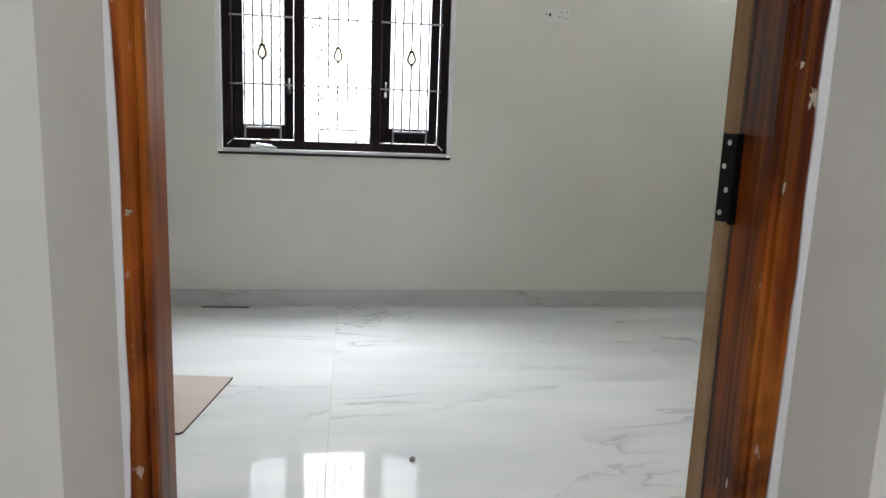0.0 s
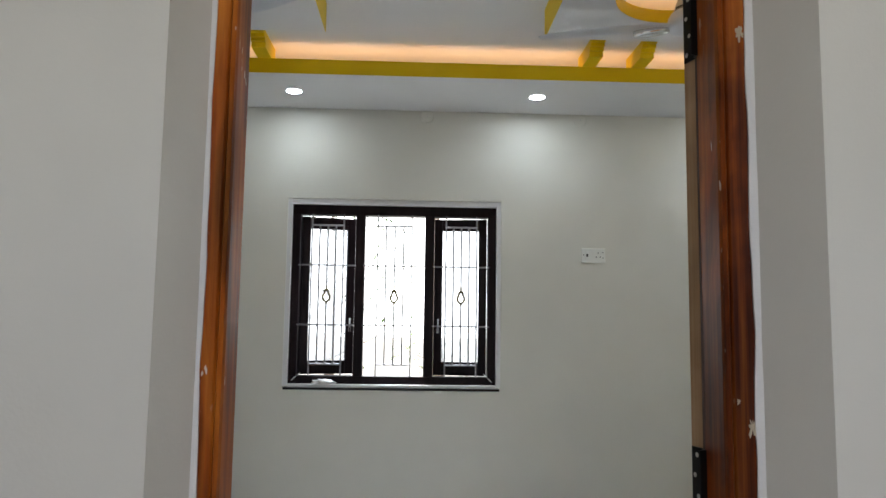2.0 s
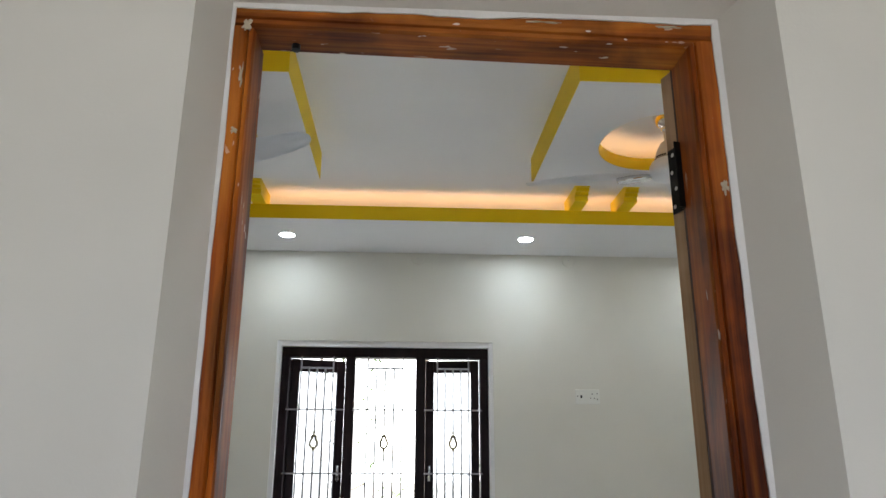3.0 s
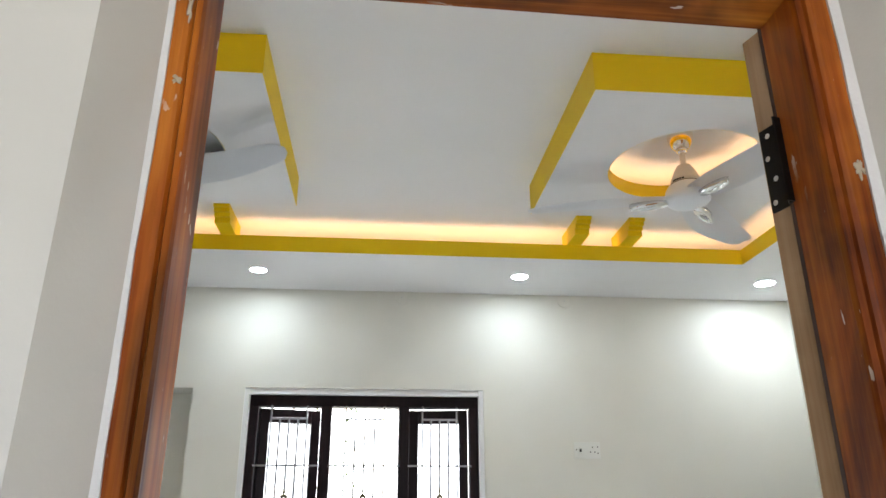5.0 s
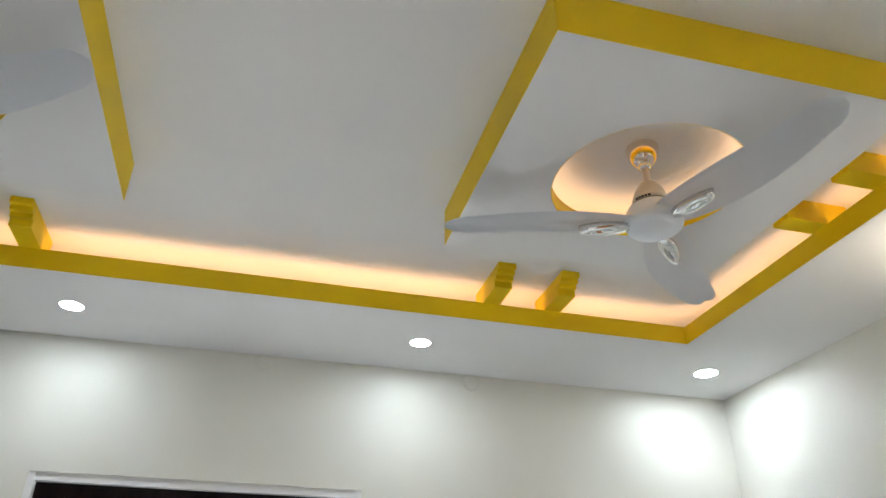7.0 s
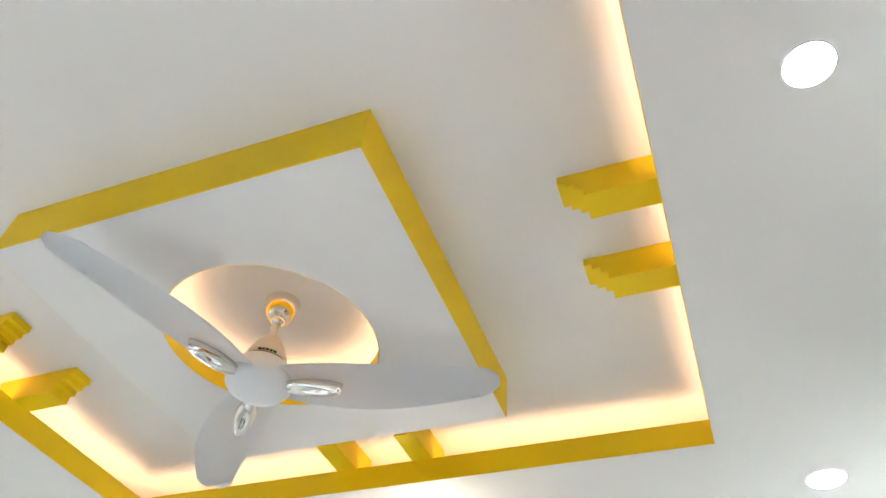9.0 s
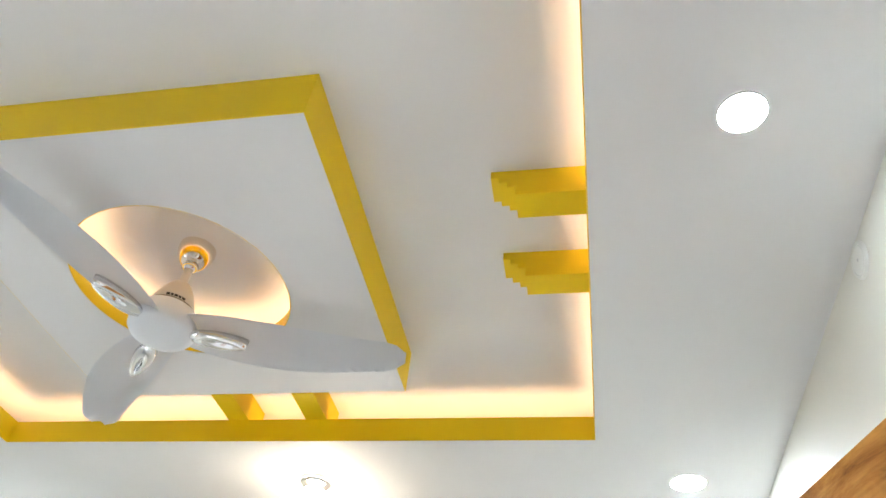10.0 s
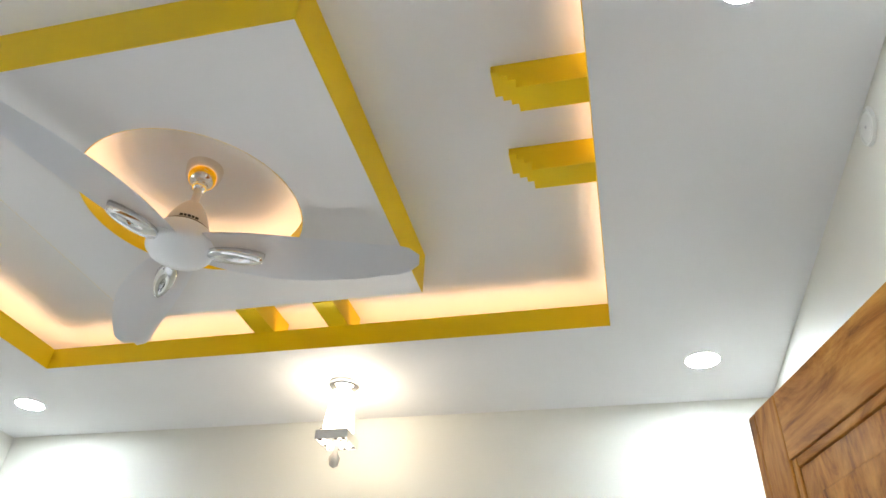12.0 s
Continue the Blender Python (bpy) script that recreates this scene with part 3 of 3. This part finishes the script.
# crumpled film left on the sill
bm = bmesh.new()
bmesh.ops.create_icosphere(bm, subdivisions=3, radius=1)
for v in bm.verts:
    k = 1 + 0.55 * noise.noise(v.co * 2.6) + 0.25 * noise.noise(v.co * 6.1)
    v.co = Vector((-0.30 + v.co.x * 0.062 * k, NORTH + 0.022 + v.co.y * 0.018 * k, 0.9635 + max(0.0, 0.012 + v.co.z * 0.016 * k)))
tagged(part("plastic_film", bm, FILM, smooth=False), "crumpled clear plastic film on the window sill", "plastic wrap")

# ---- wall fittings ----
sock = thing("switch_socket", pose(1.360, NORTH, 1.777), "white modular plate with one switch and a socket", "socket")
part("plate", box(-0.075, 0.075, -0.006, 0, -0.045, 0.045, 0.003), PLASTIC, sock)
part("switch", box(-0.052, -0.028, -0.010, -0.006, -0.024, 0.024, 0.002), PLASTIC, sock)
part("indicator", box(-0.046, -0.034, -0.0115, -0.010, -0.008, 0.010, 0.001), SOCKET_HOLE, sock)
for u, w in ((0.030, 0.018), (0.018, -0.008), (0.042, -0.008), (-0.062, 0.004), (0.060, 0.02), (0.060, -0.014)):
    part("pin_hole", lathe([(0, 0.0012), (0.0036, 0.001), (0.0036, 0)], 10, Matrix.Translation((u, -0.006, w)) @ Matrix.Rotation(radians(90), 4, "X")), SOCKET_HOLE, sock)

def cover_plate(m, material, label):
    o = thing("cover_plate", m, label, "cover plate", "round wall covers")
    part("disc", lathe([(0, 0.006), (0.030, 0.006), (0.032, 0.004), (0.034, 0.006), (0.038, 0.006), (0.042, 0.0)], 28), material, o)
    part("screw", lathe([(0, 0.0085), (0.004, 0.006)], 10), SCREW, o)

for x in (0.305, 1.282):
    cover_plate(pose(x, NORTH, 2.645, 90), WALL, "round cable cover painted over with the wall")
cover_plate(pose(1.277, SOUTH, 2.634, -90), PLASTIC, "round white cable cover high on the wall")

# ---- ceiling panels with round recesses ----
PZ = 2.705
def ring_board(cx, cy, hx, hy, r, z0, z1, seg=48):
    """Rectangular board with a round hole."""
    bm = bmesh.new()
    rows = {}
    for z in (z0, z1):
        inner, outer = [], []
        for k in range(seg):
            a = 2 * math.pi * (k + 0.5) / seg
            c, s = math.cos(a), math.sin(a)
            q = min(hx / abs(c), hy / abs(s))
            inner.append(bm.verts.new((cx + r * c, cy + r * s, z)))
            outer.append(bm.verts.new((cx + q * c, cy + q * s, z)))
        rows[z] = (inner, outer)
    corner = {}
    for z in (z0, z1):
        corner[z] = {(sx, sy): bm.verts.new((cx + sx * hx, cy + sy * hy, z)) for sx in (-1, 1) for sy in (-1, 1)}
    for z in (z0, z1):
        inner, outer = rows[z]
        for k in range(seg):
            j = (k + 1) % seg
            bm.faces.new((inner[k], inner[j], outer[j], outer[k]))
            a, b = outer[k].co, outer[j].co
            if abs(a.x - b.x) > 1e-6 and abs(a.y - b.y) > 1e-6:
                sx = 1 if (a.x + b.x) / 2 > cx else -1
                sy = 1 if (a.y + b.y) / 2 > cy else -1
                bm.faces.new((outer[k], outer[j], corner[z][(sx, sy)]))
    for k in range(seg):
        j = (k + 1) % seg
        bm.faces.new((rows[z0][0][k], rows[z0][0][j], rows[z1][0][j], rows[z1][0][k]))
    return bm

def ceiling_panel(cx, cy, hx, hy, lit, label):
    o = thing("ceiling_panel", pose(cx, cy, PZ), label, "ceiling panel", "square fan panels")
    part("panel_board", ring_board(0, 0, hx - 0.002, hy - 0.002, 0.29, 0.0, 0.012), CEIL, o)
    d = ZU - PZ
    for x0, x1, y0, y1 in ((-hx, hx, hy - 0.012, hy), (-hx, hx, -hy, -hy + 0.012), (hx - 0.012, hx, -hy + 0.012, hy - 0.012), (-hx, -hx + 0.012, -hy + 0.012, hy - 0.012)):
        part("side_board", box(x0, x1, y0, y1, 0.001, d), YELLOW, o, "bright yellow edge")
    bm = lathe([(0.2876, 0.0008), (0.2876, 0.060), (0.2892, 0.060), (0.2892, 0.0008), (0.2876, 0.0008)], 96)
    part("recess_ring", bm, YELLOW, o, "yellow ring inside the recess", True)
    bm = lathe([(0.312, 0.013), (0.312, 0.018), (0.370, 0.018), (0.370, 0.013)], 48)
    part("led_tape", bm, LED_WARM if lit else LED_OFF, o, "warm glowing tape" if lit else "unlit tape")
    return o

PCY, PHY = 2.699, 0.501
ceiling_panel(1.3425, PCY, 0.5005, PHY, True, "white ceiling panel with yellow edges and a lit round recess")
ceiling_panel(-0.6955, PCY, 0.5005, PHY, False, "white ceiling panel with yellow edges and an unlit round recess")

# LED tape hidden on the border's top edge, and the stop board behind it
LN, LS, LE, LW, LT = 0.0075, 0.018, 0.016, 0.010, 0.060
for x0, x1, y0, y1, h in ((TW - LW, TE + LE, TN + LN, TN + LN + LT, 0.038), (TW - LW, TE + LE, TS - LS - LT, TS - LS, 0.017), (TE + LE, TE + LE + LT, TS - LS, TN + LN, 0.017), (TW - LW - LT, TW - LW, TS - LS, TN + LN, 0.046)):
    tagged(part("led_strip", box(x0, x1, y0, y1, ZB + 0.0125, ZB + h), LED_WARM), "warm LED tape lying on the ceiling border", "led strip", "cove lighting")
structure("cove_stop", slab((TW - 0.31, TE + 0.31), (TS - 0.31, TN + 0.31), [(TW - 0.30, TE + 0.30, TS - 0.30, TN + 0.30)], ZB + 0.0125, ZU, XY), CEIL, "white upright back of the lighting cove", "ceiling trim")

# ---- stepped yellow brackets in pairs along the lip ----
steps = [(-0.10, 0.081), (0.155, 0.081), (0.155, 0.108), (0.174, 0.108), (0.174, 0.125), (0.194, 0.125), (0.194, 0.142), (0.213, 0.142), (0.213, 0.167), (-0.10, 0.167)]
def bracket(m):
    bm = bmesh.new()
    r0 = [bm.verts.new((-0.0365, u, v)) for u, v in steps]
    r1 = [bm.verts.new((0.0365, u, v)) for u, v in steps]
    n = len(steps)
    for k in range(n):
        j = (k + 1) % n
        bm.faces.new((r0[k], r0[j], r1[j], r1[k]))
    bm.faces.new(r0)
    bm.faces.new(list(reversed(r1)))
    o = part("ceiling_bracket", bm, YELLOW)
    o.matrix_world = m
    return tagged(o, "stepped yellow block under the raised ceiling", "bracket", "paired ceiling brackets")

first = bracket(pose(1.182, TN - 0.002, ZB, 0, 0, 180))
for x in (1.455, -0.59, -0.865):
    copy_thing(first, pose(x, TN - 0.002, ZB, 0, 0, 180))
for x in (1.182, 1.455, -0.59, -0.865):
    copy_thing(first, pose(x, TS + 0.002, ZB, 0, 0, 0))
for y in (2.846, 2.566):
    copy_thing(first, pose(TE - 0.002, y, ZB, 0, 0, 90))
    copy_thing(first, pose(TW + 0.0008, y, ZB, 0, 0, -90))

# ---- downlights ----
def downlight(x, y, r, label):
    dl = thing("downlight", pose(x, y, ZB), label, "downlight", "recessed downlights")
    part("rim", lathe([(r, -0.004), (r + 0.002, -0.004), (r + 0.003, -0.0002), (r, -0.0002)], 36), PLASTIC, dl)
    part("diffuser", lathe([(0, -0.0038), (r - 0.0002, -0.0032), (r - 0.0002, -0.0004)], 36), DOWNLIGHT, dl, "bright cool-white diffuser")

for x, y in ((-0.478, 4.01), (0.946, 4.01), (0.912, 1.368)):
    downlight(x, y, 0.043, "small round white recessed downlight, switched on")
for x, y in ((2.366, 4.01), (2.358, 1.36)):
    downlight(x, y, 0.054, "large round white corner downlight, switched on")

# ---- ceiling fans ----
def blade_mesh():
    bm = bmesh.new()
    n, w = 22, 6
    grid = []
    for i in range(n + 1):
        u = i / n
        r = 0.062 + 0.548 * u
        half = 0.054 + 0.024 * math.sin(math.pi * min(1, u * 1.15) ** 0.8) if u < 0.87 else 0.049 * math.sqrt(max(0.0, 1 - ((u - 0.87) / 0.135) ** 2)) + 0.005
        row = []
        for j in range(w + 1):
            s = 2 * j / w - 1
            y = half * s + 0.02 * math.sin(math.pi * u)
            z = 0.008 * (1 - s * s) - y * math.tan(radians(11 - 3 * u)) - 0.004 * u
            row.append(bm.verts.new((r, y, z)))
        grid.append(row)
    for a, b in zip(grid, grid[1:]):
        for j in range(w):
            bm.faces.new((a[j], a[j + 1], b[j + 1], b[j]))
    bmesh.ops.solidify(bm, geom=bm.faces[:], thickness=0.005)
    return bm

def arm_mesh():
    """Pressed chrome blade holder, a long drop with a slot."""
    bm = bmesh.new()
    n = 20
    rings = []
    for i in range(n):
        a = 2 * math.pi * i / n
        c, s = math.cos(a), math.sin(a)
        px, py = 0.146 + 0.076 * c, 0.026 * s * (1 - 0.25 * c)
        qx, qy = 0.168 + 0.028 * c, 0.0065 * s
        rings.append([bm.verts.new((px, py, 0.0)), bm.verts.new((px - 0.004 * c, py * 0.9, -0.012 - 0.007 * (1 + c))), bm.verts.new((qx, qy, -0.021 - 0.003 * c)), bm.verts.new((qx, qy, -0.008))])
    for i in range(n):
        a, b = rings[i], rings[(i + 1) % n]
        for k in range(3):
            bm.faces.new((a[k], a[k + 1], b[k + 1], b[k]))
    bm.faces.new([r[3] for r in rings])
    bm.faces.new([r[0] for r in reversed(rings)])
    bmesh.ops.bevel(bm, geom=[e for e in bm.edges if len(e.link_faces) == 2 and e.calc_face_angle(0) > 0.7], offset=0.0025, segments=2, affect="EDGES")
    return bm

FAN_SEAM = mat("grey_seam", (0.20, 0.17, 0.13), 0.5)
MARK_AT = 217
def fan(cx, cy, turn, label):
    f = thing("ceiling_fan", pose(cx, cy, ZU, 0, 0, turn), label, "ceiling fan", "ceiling fans")
    part("canopy", lathe([(0.050, 0.0), (0.050, -0.010), (0.046, -0.030), (0.036, -0.050), (0.026, -0.060), (0.0, -0.060)], 32), SATIN, f, "satin nickel canopy", True)
    part("collar", lathe([(0.013, -0.056), (0.021, -0.060), (0.021, -0.074), (0.013, -0.080)], 24), CHROME, f, "chrome collar", True)
    part("down_rod", lathe([(0.011, -0.05), (0.011, -0.18)], 20), FAN_CREAM, f, "", True)
    part("top_shell", lathe([(0.012, -0.128), (0.026, -0.135), (0.040, -0.158), (0.052, -0.188), (0.060, -0.214), (0.0, -0.214)], 40), FAN_CREAM, f, "cream bell-shaped cover", True)
    part("motor", lathe([(0.0, -0.212), (0.059, -0.217), (0.071, -0.226), (0.081, -0.244), (0.085, -0.266), (0.083, -0.282), (0.074, -0.293), (0.054, -0.300), (0.030, -0.304), (0.0, -0.305)], 48), FAN_WHITE, f, "", True)
    part("seam", lathe([(0.0596, -0.213), (0.0602, -0.2145), (0.0596, -0.218)], 40), FAN_SEAM, f, "", True)
    for k in range(5):
        a = radians(MARK_AT - turn - 19 + 9.5 * k)
        w = 0.0034 if k % 2 else 0.0044
        bm = box(-w, w, -0.0008, 0.0008, -0.0035, 0.0030)
        bm.transform(Matrix.Translation((0.0592 * math.cos(a), 0.0592 * math.sin(a), -0.2085)) @ Matrix.Rotation(a + math.pi / 2, 4, "Z"))
        part("maker_mark", bm, SOCKET_HOLE, f)
    bm, am = blade_mesh(), arm_mesh()
    b_me, a_me = bpy.data.meshes.new("blade"), bpy.data.meshes.new("blade_holder")
    bmesh.ops.recalc_face_normals(bm, faces=bm.faces)
    bmesh.ops.recalc_face_normals(am, faces=am.faces)
    bm.to_mesh(b_me)
    am.to_mesh(a_me)
    bm.free()
    am.free()
    b_me.materials.append(FAN_WHITE)
    a_me.materials.append(CHROME)
    for me in (b_me, a_me):
        for p in me.polygons:
            p.use_smooth = True
    for k in range(3):
        b = new("blade", b_me)
        b.parent = f
        b.matrix_local = pose(0, 0, -0.272, 0, 0, 120 * k)
        a = new("blade_holder", a_me)
        a.parent = f
        a.matrix_local = pose(0, 0, -0.281, 0, 0, 120 * k)
        a["label"] = "chrome blade holder"
    return f

fan(1.3425, 2.699, 44, "white three-blade ceiling fan with chrome blade holders")
fan(-0.6955, 2.699, -26, "white three-blade ceiling fan below the unlit recess")

# ---- small pendant lamp in the middle of the east border ----
lamp = thing("pendant_lamp", pose(2.367, 2.633, ZB), "small glowing crystal and chrome ceiling lamp", "ceiling lamp")
part("canopy", lathe([(0.055, 0.0), (0.055, -0.012), (0.048, -0.018), (0.0, -0.018)], 32), CHROME, lamp)
part("stem", lathe([(0.007, -0.016), (0.007, -0.19)], 12), CHROME, lamp)
part("bulb", lathe([(0.0, -0.025), (0.034, -0.032), (0.044, -0.08), (0.054, -0.15), (0.056, -0.188), (0.0, -0.190)], 28), BULB, lamp, "glowing frosted shade", True)
for k in range(4):
    m = Matrix.Rotation(radians(90 * k), 4, "Z")
    bm = bmesh.new()
    add_box(bm, -0.060, 0.056, 0.056, 0.060, -0.234, -0.200, 0.001, m)
    part("tray_side", bm, CHROME, lamp, "square chrome rim")
    for u in (-0.042, -0.014, 0.014, 0.042):
        bm = bmesh.new()
        bmesh.ops.create_cone(bm, cap_ends=True, segments=6, radius1=0.007, radius2=0.007, depth=0.04, matrix=m @ Matrix.Translation((u, 0.047, -0.212)))
        part("crystal", bm, CRYSTAL, lamp)
part("tray_base", box(-0.0555, 0.0555, -0.0555, 0.0555, -0.232, -0.229), CRYSTAL, lamp, "clear glass base")
part("finial", lathe([(0.0, -0.236), (0.012, -0.240), (0.008, -0.262), (0.020, -0.284), (0.016, -0.308), (0.0, -0.320)], 20), FAN_CREAM, lamp, "pale gold drop", True)

# ---- loose things on the floor ----
bm = bmesh.new()
c = [(-0.293, 3.156), (-0.93, 3.235), (-1.00, 2.70), (-0.392, 2.612), (-0.380, 2.623)]
lo = [bm.verts.new((x, y, FZ + 0.0005)) for x, y in c]
hi = [bm.verts.new((x, y, FZ + 0.0095)) for x, y in c]
bm.faces.new(lo)
bm.faces.new(hi)
for k in range(len(c)):
    j = (k + 1) % len(c)
    bm.faces.new((lo[k], lo[j], hi[j], hi[k]))
# side faces take a dark colour that stands for the shadow along the edge
for fc in bm.faces:
    fc.material_index = 1 if len(fc.verts) == 4 else 0
o = tagged(part("board_sheet", bm, BOARD), "thin beige-brown board sheet on the floor, sides coloured dark as edge shadow", "board")
o.data.materials.append(mat("board_edge_shadow", (0.06, 0.045, 0.035), 0.8))
bm = bmesh.new()
add_box(bm, -0.135, 0.135, -0.005, 0.005, 0.0004, 0.006, 0.001)
o = tagged(part("rubber_strip", bm, STICK), "thin black strip lying by the skirting", "strip")
o.matrix_world = pose(-0.515, 4.318, FZ, 0, 0, -2)
bm = bmesh.new()
bmesh.ops.create_icosphere(bm, subdivisions=2, radius=1)
for v in bm.verts:
    k = 1 + 0.6 * noise.noise(v.co * 2.2)
    v.co = Vector((0.407 + v.co.x * 0.010 * k, 2.381 + v.co.y * 0.014 * k, FZ + 0.0005 + max(0, 0.005 + v.co.z * 0.006 * k)))
tagged(part("debris", bm, mat("grey_debris", (0.18, 0.18, 0.18), 0.8)), "small grey crumb on the marble floor", "debris")

# ---- outdoors beyond the window ----
HAZE = mat("bright_hazy_sky", (0.8, 0.8, 0.8), 0.9, emit=(0.97, 0.99, 1.0), strength=1.7)
structure("backdrop", box(-90, 90, 70, 70.5, -0.45, 60), HAZE, "bright white hazy sky in the distance", "backdrop")
structure("ground", box(-300, 300, -300, 300, -0.55, -0.45), SOIL, "pale dry bare ground outside", "ground")

def leaves(name, spots, size, parent, label=""):
    rng = random.Random(7)
    vs, fs = [], []
    for x, y, z, r, n in spots:
        for _ in range(n):
            d = Vector((rng.gauss(0, 1), rng.gauss(0, 1), rng.gauss(0, 0.8))) * r * 0.55
            a, b, t = rng.uniform(0, 6.28), rng.uniform(-0.8, 0.8), size * rng.uniform(0.6, 1.3)
            u = Vector((math.cos(a), math.sin(a), b)) * t
            w = Vector((-math.sin(a), math.cos(a), rng.uniform(-0.4, 0.4))) * t * 0.28
            p = Vector((x, y, z)) + d
            k = len(vs)
            vs += [p - u, p + w, p + u, p - w]
            fs.append((k, k + 1, k + 2, k + 3))
    me = bpy.data.meshes.new(name)
    me.from_pydata([tuple(v) for v in vs], [], fs)
    return shown(name, me, LEAF_GREEN, parent, label)

def tree(x, y, h, r, seed):
    rng = random.Random(seed)
    t = thing("tree", pose(x, y, -0.45), "slender green garden tree outside the window", "tree", "garden trees")
    bm = bmesh.new()
    add_rod(bm, (0, 0, 0), (0.05, 0, h * 0.55), 0.07, 10, 0.05)
    tips = []
    for k in range(9):
        a = k * 2.4
        b = Vector((0.05, 0, h * (0.4 + 0.05 * k)))
        e = b + Vector((math.cos(a) * r * 0.8, math.sin(a) * r * 0.8, h * 0.14 * rng.uniform(0.4, 1.3)))
        add_rod(bm, b, e, 0.014, 6, 0.005)
        tips.append((e.x, e.y, e.z, r * 0.5, 46))
    add_rod(bm, (0.05, 0, h * 0.55), (0.03, 0, h * 0.9), 0.05, 8, 0.015)
    tips.append((0, 0, h * 0.92, r * 0.5, 46))
    part("trunk", bm, BARK, t)
    leaves("crown", tips, 0.055, t)
    return t

tree(-0.75, 8.2, 3.4, 0.75, 3)
tree(0.68, 12.5, 1.7, 0.8, 5)

# palm with drooping fronds
palm = thing("palm_tree", pose(0.62, 14.0, -0.45), "tall coconut palm with drooping fronds", "palm tree")
bm = bmesh.new()
for k in range(10):
    add_rod(bm, (0.05 * math.sin(k * 0.4), 0, 0.5 * k), (0.05 * math.sin((k + 1) * 0.4), 0, 0.5 * (k + 1)), 0.13 - 0.005 * k, 10, 0.12 - 0.005 * k)
part("trunk", bm, BARK, palm)
for k in range(11):
    a, bm = k * 0.571 * 2, bmesh.new()
    prev = None
    for i in range(15):
        u = i / 14
        c = Vector((math.cos(a) * 2.0 * u, math.sin(a) * 2.0 * u, 5.0 + 0.9 * u - 2.3 * u * u))
        if prev is not None:
            add_rod(bm, prev, c, 0.018 * (1.1 - u), 5)
            side = Vector((-math.sin(a), math.cos(a), 0))
            for s in (-1, 1):
                tip = c + side * s * (0.45 * (1 - 0.7 * u)) + Vector((math.cos(a) * 0.2, math.sin(a) * 0.2, -0.22))
                w = Vector((math.cos(a), math.sin(a), 0)) * 0.022
                bm.faces.new([bm.verts.new(p) for p in (c - w, c + w, tip)])
        prev = c
    part("frond", bm, LEAF_GREEN, palm)
